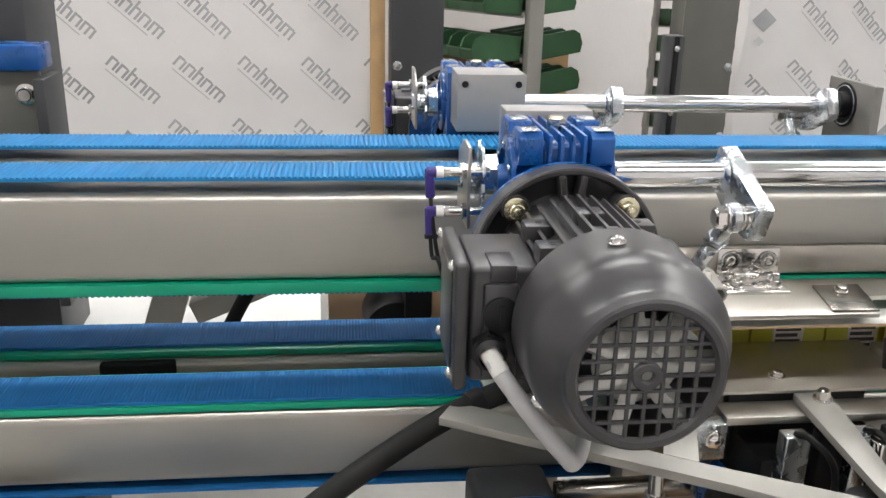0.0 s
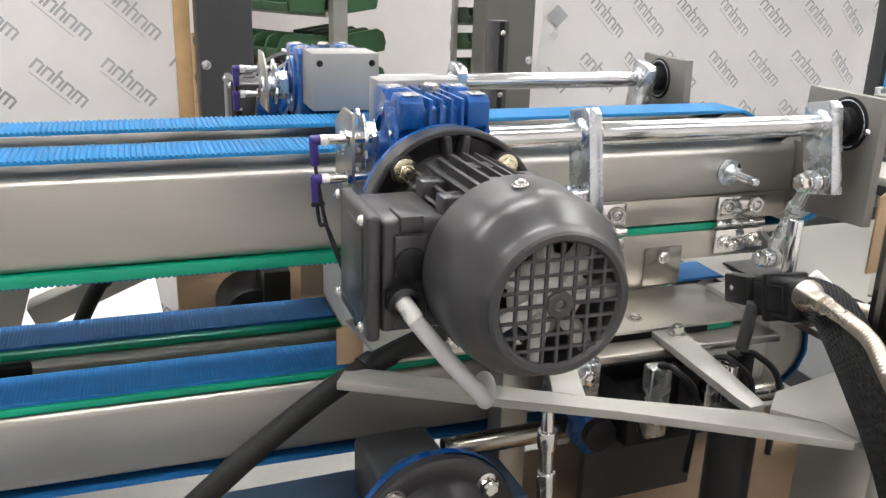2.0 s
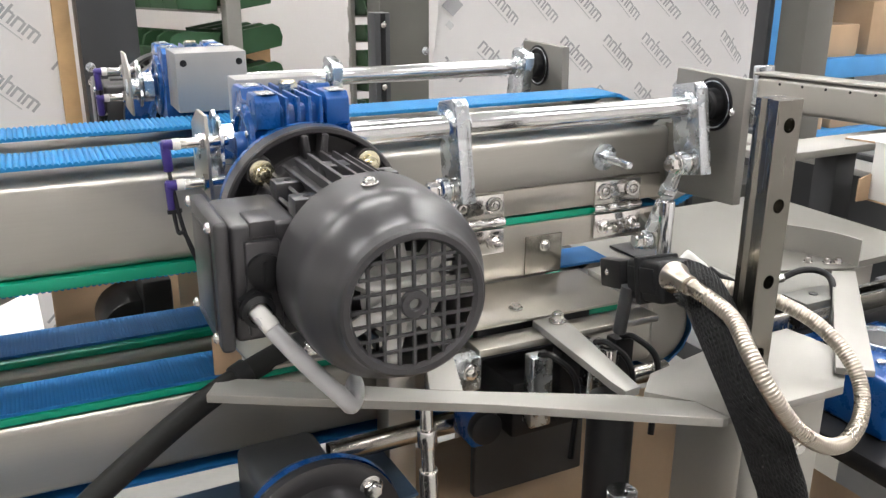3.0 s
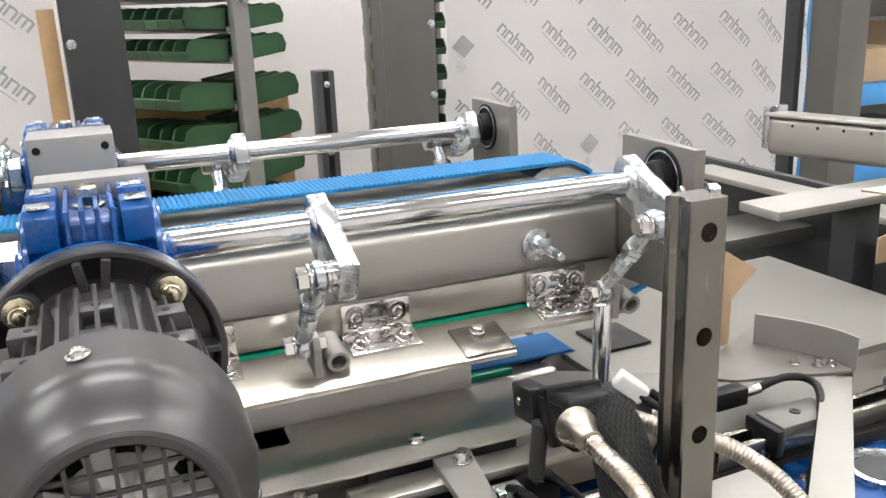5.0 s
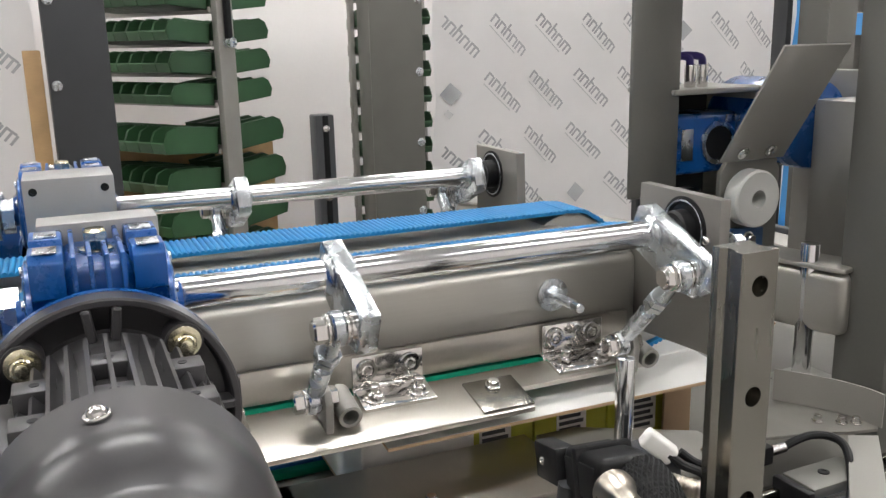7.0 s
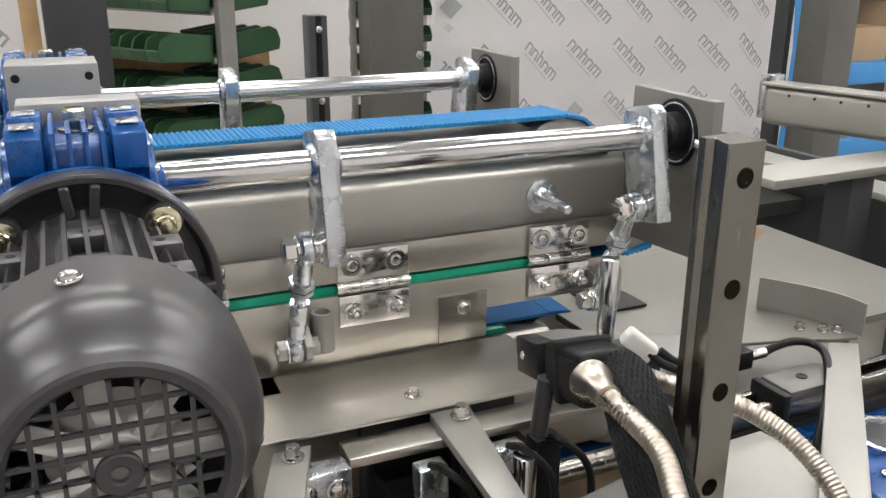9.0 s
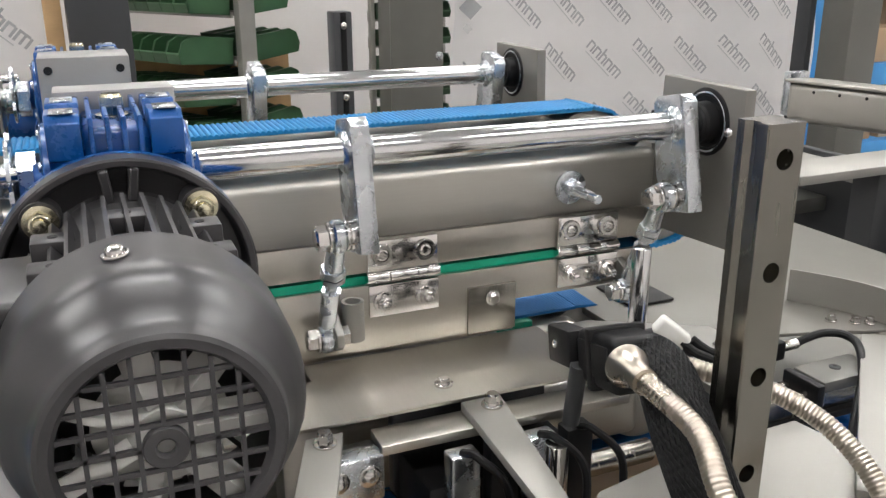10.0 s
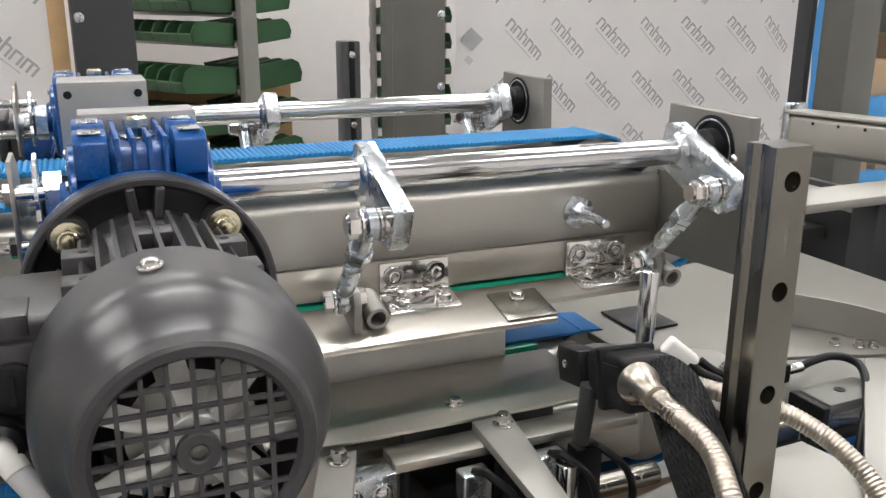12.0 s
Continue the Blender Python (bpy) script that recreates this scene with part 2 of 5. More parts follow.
# ---- the hall ----
def hall():
    single("floor", box(B(), -4, 6, -3.5, 6, -0.1, 0), FLOOR, "grey concrete factory floor", "floor", kind="structure")
    single("ceiling", box(B(), -4, 6, -3.5, 6, 3.6, 3.7), CEIL, "pale painted factory ceiling", "ceiling", kind="structure")
    single("wall_north", box(B(), -4, 6, 5.0, 5.2, 0, 3.6), WALL, "white painted hall wall with scuffs", "wall", kind="structure")
    single("wall_south", box(B(), -4, 6, -3.7, -3.5, 0, 3.6), WALL, "white painted hall wall", "wall", kind="structure")
    single("wall_west", box(B(), -4.2, -4, -3.5, 5.0, 0, 3.6), WALL, "white painted hall wall", "wall", kind="structure")
    single("wall_east", box(B(), 6, 6.2, -3.5, 5.0, 0, 3.6), WALL, "white painted hall wall", "wall", kind="structure")
    for x in (-1.7, 0.4, 2.5, 4.4):
        for y in (-1.0, 1.35, 3.6):
            lamp = thing("ceiling_light", "white fluorescent ceiling luminaire, switched on", "ceiling light", (x, y, 3.54), "ceiling lights of the hall")
            part("housing", box(B(), x - 0.68, x + 0.68, y - 0.12, y + 0.12, 3.53, 3.6, 0.01), WHITE_PLASTIC, lamp)
            part("diffuser", box(B(), x - 0.65, x + 0.65, y - 0.10, y + 0.10, 3.515, 3.532, 0.004), GLOW, lamp)


def wrap_panel(x0, x1, y, z0, z1, seed):
    """Hanging foil with rows of slanted print, as bars."""
    rnd = random.Random(seed)
    t = thing("foil_curtain", "white printed foil wrap hung as a curtain behind the machine", "foil wrap", (x0, y, z0))
    bm = B()
    nx, nz = 40, 24
    def wob(x, z):
        return 0.020 * math.sin(5.3 * x + seed) + 0.012 * math.sin(11 * x + 2.1 * z + seed) + 0.03 * noise.noise(Vector((x * 1.7, z * 1.2, seed)))
    def edge(u, z):
        x = x0 + (x1 - x0) * u
        if u in (0.0, 1.0):
            x += 0.02 * noise.noise(Vector((z * 4, seed, u)))
        return x
    grid = [[bm.verts.new((edge(i / nx, z0 + (z1 - z0) * j / nz), y + wob(x0 + (x1 - x0) * i / nx, z0 + (z1 - z0) * j / nz), z0 + (z1 - z0) * j / nz)) for i in range(nx + 1)] for j in range(nz + 1)]
    for j in range(nz):
        for i in range(nx):
            bm.faces.new((grid[j][i], grid[j][i + 1], grid[j + 1][i + 1], grid[j + 1][i]))
    bmesh.ops.solidify(bm, geom=list(bm.faces), thickness=0.002)
    part("sheet", bm, WRAP, t)
    dark, faint, squares = B(), B(), B()
    ang = radians(-43)
    ca, sa = math.cos(ang), math.sin(ang)
    def quad(bm, cx, cz, a0, a1, b0, b1, lift):
        c = [(cx + a * ca - b * sa, cz + a * sa + b * ca) for a, b in ((a0, b0), (a1, b0), (a1, b1), (a0, b1))]
        if all(x0 + 0.01 < q[0] < x1 - 0.01 and z0 + 0.01 < q[1] < z1 - 0.01 for q in c):
            bm.faces.new([bm.verts.new((q[0], y + wob(*q) - lift, q[1])) for q in c])
    px, pz = 0.212, 0.213
    row = 0
    z = z0 + 0.06
    while z < z1 + 0.3:
        col = 0
        x = x0 - 0.3 + 0.03 * row
        while x < x1 + 0.2:
            if (row * 3 + col * 2) % 13 == 4:
                quad(squares, x, z, -0.030, 0.030, -0.030, 0.030, 0.008)
                quad(faint, x - 0.01, z - 0.075, -0.014, 0.014, -0.012, 0.012, 0.008)
            else:
                a = -0.095
                for w, up in ((0.034, 0), (0.034, 0), (0.030, 0.018), (0.034, 0), (0.048, 0)):
                    quad(dark, x, z, a, a + 0.0085, -0.020, 0.019 + up, 0.008)
                    quad(dark, x, z, a + 0.0085, a + w - 0.0085, 0.011, 0.019, 0.008)
                    quad(dark, x, z, a + w - 0.0085, a + w, -0.020, 0.016, 0.008)
                    if w > 0.04:
                        quad(dark, x, z, a + w / 2 - 0.004, a + w / 2 + 0.004, -0.020, 0.011, 0.008)
                    a += w + 0.0045
                quad(faint, x, z, -0.085, 0.070, -0.0345, -0.0300, 0.008)
            x += px
            col += 1
        row += 1
        z += pz
    part("print", dark, WRAP_PRINT, t, "dark grey slanted print bars", smooth=False, kind="stuff")
    part("fine_print", faint, WRAP_FAINT, t, "faint grey print", smooth=False, kind="stuff")
    part("print_square", squares, WRAP_PRINT, t, "grey printed squares", smooth=False, kind="stuff")


def upright(x0, x1, y0, y1, mat, label, holes_x):
    t = thing("steel_upright", label, "steel column", (x0, y0, 0))
    part("web", box(B(), x0, x1, y0, y0 + 0.012, 0, 3.2, 0.002), mat, t)
    part("side_flange", box(B(), x0, x0 + 0.012, y0 + 0.0125, y1, 0, 3.2, 0.002), mat, t)
    part("side_flange", box(B(), x1 - 0.012, x1, y0 + 0.0125, y1, 0, 3.2, 0.002), mat, t)
    z = 0.5
    while z < 2.2:
        part("bolt", hexhead(B(), (holes_x, y0, z), (0, -1, 0), 0.010, 0.010, 0.015), ZINC, t)
        z += 0.24
    return t


def bin_mesh(w, d, h):
    """Open-fronted stacking bin, front towards -y."""
    bm = B()
    k = 0.004
    prism(bm, [(0, 0), (d, 0), (d, k), (0, k)], "x", -w / 2, w / 2)
    prism(bm, [(d - k, 0), (d, 0), (d, h), (d - k, h)], "x", -w / 2, w / 2)
    lip = [(0, 0), (k, 0), (k, h * 0.38), (-0.012, h * 0.42), (-0.014, h * 0.36)]
    prism(bm, lip, "x", -w / 2, w / 2)
    side = [(0.010, 0), (d, 0), (d, h), (d * 0.16, h), (0.002, h * 0.80), (-0.012, h * 0.42), (-0.010, h * 0.24)]
    for s in (-w / 2, w / 2 - k):
        prism(bm, side, "x", s, s + k)
        prism(bm, [(d * 0.16, h - 0.008), (d, h - 0.008), (d, h), (d * 0.16, h)], "x", s - 0.004, s + k + 0.004)
    me = bpy.data.meshes.new("bin")
    bmesh.ops.recalc_face_normals(bm, faces=bm.faces)
    bm.to_mesh(me)
    bm.free()
    me.materials.append(BIN)
    return me


def bin_rack(x, y, yaw, rows):
    """Two-sided rack: rows of bins run back along its own +y; noses to its -x and +x sides."""
    t = thing("bin_rack", "grey steel rack with rows of dark green bins on both sides", "bin rack", (x, y, 0))
    t.rotation_euler = (0, 0, radians(yaw))
    big, small = bin_mesh(0.083, 0.275, 0.112), bin_mesh(0.083, 0.215, 0.092)
    def piece(name, bm, mat, label=""):
        return part(name, bm, mat, t, label, local=True)
    piece("post", box(B(), -0.045, 0.045, -0.035, 0.0, 0, 2.6, 0.004), ALUM)
    piece("post", box(B(), -0.020, 0.020, 0.90, 0.94, 0, 2.6, 0.004), ALUM)
    hd = piece("lever_handle", box(B(), -0.014, 0.014, -0.062, -0.036, 1.33, 1.56, 0.006), BLACK, "black lever handle")
    piece("lever_pivot", cyl(B(), (0, -0.036, 1.33), (0, -0.075, 1.33), 0.022, seg=20, bevel=0.002), ZINC)
    turn = Matrix.Rotation(radians(yaw), 4, "Z")
    for z, wide in rows:
        me, d = (big, 0.275) if wide else (small, 0.215)
        for s in (-1, 1):
            piece("rail", box(B(), min(s * 0.046, s * 0.06), max(s * 0.046, s * 0.06), 0.0, 0.92, z - 0.03, z - 0.006, 0.002), ALUM)
            for k in range(7 if s < 0 else 4):
                ob = new("storage_bin", me)
                q = Matrix.Translation((s * (0.062 + d), 0.045 + k * 0.086, z)) @ Matrix.Rotation(radians(-90 if s < 0 else 90), 4, "Z") @ Matrix.Rotation(radians(-5), 4, "X")
                ob.matrix_basis = Matrix.Translation((x, y, 0)) @ turn @ q
                tagged(ob, "dark green plastic open-fronted storage bin on the rack", "storage bin", "bins on the rack")


def small_bin_rack(x, y):
    """Shallow rack with rows of small bins that face the machine."""
    t = thing("small_bin_rack", "grey steel rack with rows of small dark bins", "bin rack", (x, y, 0))
    for dx in (-0.02, 0.345):
        part("post", box(B(), x + dx - 0.012, x + dx + 0.012, y + 0.10, y + 0.135, 0, 2.3, 0.003), ALUM, t)
    me = bin_mesh(0.080, 0.13, 0.075)
    for k in range(11):
        z = 0.42 + 0.122 * k
        part("rail", box(B(), x - 0.03, x + 0.355, y + 0.136, y + 0.150, z - 0.02, z + 0.03, 0.002), ALUM, t)
        for j in range(4):
            ob = new("storage_bin", me)
            ob.matrix_basis = Matrix.Translation((x + 0.042 + j * 0.084, y, z)) @ Matrix.Rotation(radians(-4), 4, "X")
            tagged(ob, "small dark green plastic bin on the shallow rack", "storage bin", "bins on the shallow rack")


# ---- the conveyors ----
X_LEFT, X_PULLEY = -1.25, 0.665


def conveyor(name, far, z_lo, z_hi, upper):
    """One side of a belt conveyor: rounded beam, guide, pulley."""
    lab = "satin grey steel belt conveyor beam, upper one" if upper else "satin grey steel belt conveyor beam, lower one"
    y = lambda v: mib(v, far)
    ya, yb = sorted((y(0.742), y(0.818)))
    t = thing(name, lab, "conveyor", (0, (ya + yb) / 2, z_lo))
    part("beam", box(B(), -2.6, 0.655, ya, yb, z_lo, z_hi, 0.009, 4), STEEL, t)
    if upper:
        g0, g1 = sorted((y(0.740), y(0.815)))
        part("belt_guide", box(B(), -2.6, 0.60, g0, g1, z_lo - 0.0110, z_lo - 0.0005, 0.001), GREEN, t, "green plastic belt guide")
    else:
        g0, g1 = sorted((y(0.7435), y(0.812)))
        part("belt_guide", box(B(), -2.6, 0.60, g0, g1, z_hi + 0.0005, z_hi + 0.0075, 0.001), GREEN, t, "green plastic belt guide")
    return t


def belt(far, upper, mat):
    """Closed ribbed belt of rigid links; returns links with their place on the loop."""
    y0, y1 = sorted((mib(0.746, far), mib(0.803, far)))
    zt, zb = (1.1580, 1.0508) if upper else (0.9455, 0.848)
    r = (zt - zb) / 2
    zc = (zt + zb) / 2
    straight = X_PULLEY - X_LEFT
    loop = 2 * straight + 2 * math.pi * r
    count = 168
    step = loop / count
    t = thing("belt", "blue ribbed conveyor belt" + (" on the upper beam" if upper else " on the lower beam"), "belt", (0, (y0 + y1) / 2, zc))
    bm = B()
    w = (y1 - y0) / 2
    ribs = 5 if upper else 7
    prof = [(-step / 2, -0.0030)]
    prof_top = []
    for k in range(ribs):
        a = -step / 2 + k * step / ribs
        q = step / ribs
        h = 1.0 if upper else 0.28
        prof_top += [(a, -0.0010 * h), (a + q * 0.16, 0.0002 * h), (a + q * 0.38, 0.0009 * h), (a + q * 0.62, 0.0009 * h), (a + q * 0.84, 0.0002 * h)]
    prof_top += [(step / 2, -0.0010 * h)]
    pts = [(-step / 2, -0.0030)] + [(p[0], p[1]) for p in prof_top] + [(step / 2, -0.0030)]
    prism(bm, pts, "y", -w, w)
    me = bpy.data.meshes.new("belt_link")
    bmesh.ops.recalc_face_normals(bm, faces=bm.faces)
    bm.to_mesh(me)
    bm.free()
    me.materials.append(mat)
    links = []
    for k in range(count):
        ob = new("belt_link", me)
        ob.parent = t
        links.append((ob, k * step))
    pulley = B()
    cy = (y0 + y1) / 2
    lathe(pulley, [(0, 0), (0, 0.014), (0.001, r - 0.012), (0.004, r - 0.0035), (2 * w - 0.006, r - 0.0035), (2 * w - 0.003, r - 0.012), (2 * w - 0.002, 0.014), (2 * w - 0.002, 0)],
          (X_PULLEY, y0 + 0.001, zc), (X_PULLEY, y1, zc), 48)
    part("pulley", pulley, ALUM, t, "light metal end pulley")
    return dict(links=links, loop=loop, straight=straight, r=r)


def on_loop(b, s):
    """Pose on the belt's loop, s metres along: over the top towards -x, back below, round the end pulley."""
    s %= b["loop"]
    L, r = b["straight"], b["r"]
    if s < L:
        return pose(X_PULLEY - s, 0, r)
    s -= L
    if s < math.pi * r:
        a = s / r
        return pose(X_LEFT - r * math.sin(a), 0, r * math.cos(a), 0, -math.degrees(a), 0)
    s -= math.pi * r
    if s < L:
        return pose(X_LEFT + s, 0, -r, 0, -180, 0)
    a = (s - L) / r
    return pose(X_PULLEY + r * math.sin(a), 0, -r * math.cos(a), 0, -180 - math.degrees(a), 0)


def frame_stud(x, y, z, length):
    t = thing("stud_bolt", "zinc stud with washer and nut on the conveyor beam", "bolt", (x, y, z))
    part("washer", cyl(B(), (x, y, z), (x, y - 0.003, z), 0.0145, seg=32, bevel=0.0006), ZINC, t)
    part("nut", hexhead(B(), (x, y - 0.003, z), (0, -1, 0), 0.0085, 0.009), ZINC, t)
    bm = B()
    prof = [(0, 0.0042)]
    h = 0.0
    while h < length - 0.012:
        prof += [(h + 0.0006, 0.0042), (h + 0.0012, 0.0037)]
        h += 0.0014
    prof += [(length - 0.001, 0.0040), (length, 0.0030), (length, 0)]
    lathe(bm, prof, (x, y - 0.010, z), (x, y - 1, z), 14)
    part("stud", bm, ZINC, t)


# ---- gear motor ----
def gear_motor(far):
    """Worm gear motor. Built for this side; the far one is turned over to the other side."""
    s = -1 if far else 1
    Y0 = lambda v: mir(v, far)
    warp = [(0.40, 0.406), (0.4692, 0.4752), (0.5572, 0.583), (0.5882, 0.6140), (0.6002, 0.6144), (0.6450, 0.6280), (0.7175, 0.7130), (0.7430, 0.7430), (0.80, 0.80)]
    Y = lambda v: mir(float(np.interp(v, [a for a, _ in warp], [b for _, b in warp])), far)
    d = (0, -s, 0)
    cx, cz = (0.1915 if far else 0.2055), 1.1315
    ox = cx - 0.190
    lab = "charcoal electric motor on a blue worm gearbox, behind the belts" if far else "charcoal electric motor with fan cowl on a blue worm gearbox"
    t = thing("gear_motor", lab, "gear motor", (cx, Y(0.675), 1.08))
    ax = lambda y: (cx, Y(y), cz)
    # fan cowl, with a grid in its end
    bm = B()
    lathe(bm, [(0.003, 0.0380), (0.0, 0.0400), (0.0, 0.0435), (0.0012, 0.0452), (0.0045, 0.0462), (0.0070, 0.0466), (0.0100, 0.0478), (0.0170, 0.0520), (0.0240, 0.0566), (0.0300, 0.0592), (0.0360, 0.0604), (0.0430, 0.0608), (0.074, 0.0616), (0.074, 0.0590), (0.036, 0.0580), (0.020, 0.0510), (0.005, 0.0430), (0.003, 0.0380)],
          ax(0.4062), ax(1.0), 72)
    cowl = part("fan_cowl", bm, MOTOR, t)
    bm = B()
    R = 0.0382
    pitch, wbar = 0.0093, 0.0018
    for k in range(-3, 4):
        for vert in (0, 1):
            o = k * pitch
            half = math.sqrt(max(R * R - o * o, 0))
            y0, y1 = sorted((Y(0.4077), Y(0.4102)))
            if k == 0:
                for sg in (-1, 1):
                    lo, hi = sorted((sg * 0.0070, sg * half))
                    if vert:
                        box(bm, cx - wbar / 2, cx + wbar / 2, y0, y1, cz + lo, cz + hi)
                    else:
                        box(bm, cx + lo, cx + hi, y0, y1, cz - wbar / 2, cz + wbar / 2)
            elif vert:
                box(bm, cx + o - wbar / 2, cx + o + wbar / 2, y0, y1, cz - half, cz + half)
            else:
                y0, y1 = sorted((Y(0.4080), Y(0.4099)))
                box(bm, cx - half, cx + half, y0, y1, cz + o - wbar / 2, cz + o + wbar / 2)
    lathe(bm, [(0.0006, 0.0034), (0, 0.0042), (0, 0.0080), (0.0008, 0.0086), (0.0035, 0.0086), (0.0035, 0.0034), (0.0006, 0.0034)], ax(0.4067), ax(1), 24)
    part("grille", bm, MOTOR, cowl, "square-mesh fan grille")
    bm = B()
    lathe(bm, [(0, 0), (0, 0.011), (0.005, 0.014), (0.011, 0.026), (0.013, 0.0)], ax(0.4165), ax(1), 32)
    part("fan", bm, WHITE_PLASTIC, cowl, "pale plastic fan wheel")
    for k in range(7):
        a = 2 * math.pi * k / 7
        m = Matrix.Translation(ax(0.4225)) @ Matrix.Rotation(a, 4, "Y")
        part("fan_blade", box(B(), 0.012, 0.043, -0.005, 0.006, -0.0045, 0.0045, turn=m @ Matrix.Rotation(radians(24), 4, "X")), WHITE_PLASTIC, cowl)
    for a in (-8, 112, 232):
        q = Matrix.Rotation(radians(a), 4, "Y") @ Vector((0, 0, 0.0610))
        part("cowl_screw", hexhead(B(), Vector(ax(0.4542)) + q, q, 0.0040, 0.003, 0.0055, dome=True), NICKEL, cowl)
    # finned body
    bm = B()
    lathe(bm, [(0, 0), (0, 0.046), (0.085, 0.046), (0.095, 0.050), (0.099, 0.050), (0.099, 0)], ax(0.4772), ax(1), 56)
    body = part("motor_body", bm, MOTOR, t)
    for k in range(36):
        a = 360 * k / 36
        if 250 < a < 290:
            continue
        y0, y1 = sorted((Y(0.4692), Y(0.5572)))
        m = Matrix.Translation((cx, 0, cz)) @ Matrix.Rotation(radians(a), 4, "Y")
        part("cooling_fin", box(B(), -0.0011, 0.0011, y0, y1, 0.0455, 0.0555, turn=m), MOTOR, body)
    for dx, w, z0, z1 in ((0.0, 0.020, 0.044, 0.0535), (-0.034, 0.020, 0.028, 0.045), (0.034, 0.020, 0.028, 0.045)):
        for q in ((0.488, 0.502), (0.524, 0.538)):
            a, b = sorted((Y(q[0]), Y(q[1])))
            part("mounting_pad", box(B(), cx + dx - w / 2, cx + dx + w / 2, a, b, cz + z0, cz + z1, 0.0012), MOTOR, body)
            part("pad_hole", cyl(B(), (cx + dx, Y(q[0] + 0.007), cz + z1 - 0.002), (cx + dx, Y(q[0] + 0.007), cz + z1 + 0.0003), 0.0024, seg=14), BLACK, body)
    # flange with bolts
    bm = B()
    lathe(bm, [(-0.030, 0.0475), (0.002, 0.0485), (0.004, 0.050), (0.004, 0.0625), (0.002, 0.0640), (-0.006, 0.0650), (-0.007, 0.0660), (-0.007, 0.0688), (-0.0058, 0.070), (0.009, 0.070), (0.009, 0)], ax(0.5792), ax(1), 72)
    flange = part("motor_flange", bm, MOTOR, t)
    for a in (-7, 7, 90, 180, 270):
        m = Matrix.Translation((cx, 0, cz)) @ Matrix.Rotation(radians(a), 4, "Y")
        y0, y1 = sorted((Y(0.5680), Y(0.5828)))
        part("flange_rib", box(B(), -0.0025, 0.0025, y0, y1, 0.0475, 0.0655, 0.001, 1, turn=m), MOTOR, flange)
    for a in (45, 135, 225, 315):
        q = Vector((0.0575 * math.cos(radians(a)), 0, 0.0575 * math.sin(radians(a))))
        p = Vector(ax(0.5700)) + q
        part("bolt_boss", cyl(B(), Vector(ax(0.5830)) + q, p, 0.0108, 0.0104, seg=28), MOTOR, flange)
        b = hexhead(B(), p, d, 0.0068, 0.0058, 0.0092)
        cyl(b, p + Vector(d) * 0.008, p + Vector(d) * 0.0100, 0.0036, seg=12, bevel=0.0006)
        part("flange_bolt", b, YZINC, flange, "yellow zinc bolt with washer")
    # terminal box on the side
    ya, yb = sorted((Y0(0.4962), Y0(0.5662)))
    bm = box(B(), ox + 0.104, ox + 0.148, ya, yb, 1.088, 1.165, 0.004, 3)
    box(bm, ox + 0.145, ox + 0.165, min(Y0(0.5032), Y0(0.5612)), max(Y0(0.5032), Y0(0.5612)), 1.098, 1.157, 0.002)
    box(bm, ox + 0.112, ox + 0.134, min(Y0(0.4922), Y0(0.4982)), max(Y0(0.4922), Y0(0.4982)), 1.092, 1.155, 0.002)
    box(bm, ox + 0.116, ox + 0.132, min(Y0(0.4942), Y0(0.5212)), max(Y0(0.4942), Y0(0.5212)), 1.157, 1.167, 0.001)
    tb = part("terminal_box", bm, MOTOR, t)
    ya, yb = sorted((Y0(0.4922), Y0(0.5702)))
    bm = box(B(), ox + 0.094, ox + 0.103, ya, yb, 1.084, 1.169, 0.003, 3)
    box(bm, ox + 0.0925, ox + 0.095, min(Y0(0.5032), Y0(0.5592)), max(Y0(0.5032), Y0(0.5592)), 1.095, 1.159, 0.002)
    part("lid", bm, MOTOR, tb)
    for z in (1.09, 1.163):
        for y in (0.5065, 0.5735):
            part("lid_screw", hexhead(B(), (ox + 0.094, Y0(y), z), (-1, 0, 0), 0.0038, 0.003, dome=True), NICKEL, tb)
    bm = B()
    lathe(bm, [(0, 0.0115), (0.003, 0.0115), (0.004, 0.0100), (0.004, 0)], (ox + 0.123, Y0(0.4922), 1.136), (ox + 0.123, Y0(0.3912), 1.136), 28)
    y0, y1 = sorted((Y0(0.4872), Y0(0.4887)))
    box(bm, ox + 0.1218, ox + 0.1242, y0, y1, 1.129, 1.143)
    part("blanking_plug", bm, BLACK, tb, "black slotted blanking plug")
    bm = B()
    cyl(bm, (ox + 0.1155, Y0(0.4922), 1.114), (ox + 0.1155, Y0(0.4862), 1.114), 0.0118, seg=6)
    lathe(bm, [(0.006, 0.0105), (0.012, 0.0105), (0.015, 0.0075)], (ox + 0.1155, Y0(0.4922), 1.114), (ox + 0.1155, Y0(0.3912), 1.114), 20)
    part("cable_gland", bm, BLACK, tb, "black cable gland")
    # gearbox
    bm = B()
    ya, yb = sorted((Y(0.6510), Y(0.7150)))
    box(bm, ox - 0.002 + 0.1755, ox - 0.002 + 0.2135, ya, yb, 1.090, 1.212, 0.006, 3)
    lathe(bm, [(0, 0.070), (0.006, 0.070), (0.008, 0.066), (0.018, 0.046), (0.052, 0.042)], ax(0.6002), ax(1), 64)
    gb = part("gearbox", bm, BLUE, t)
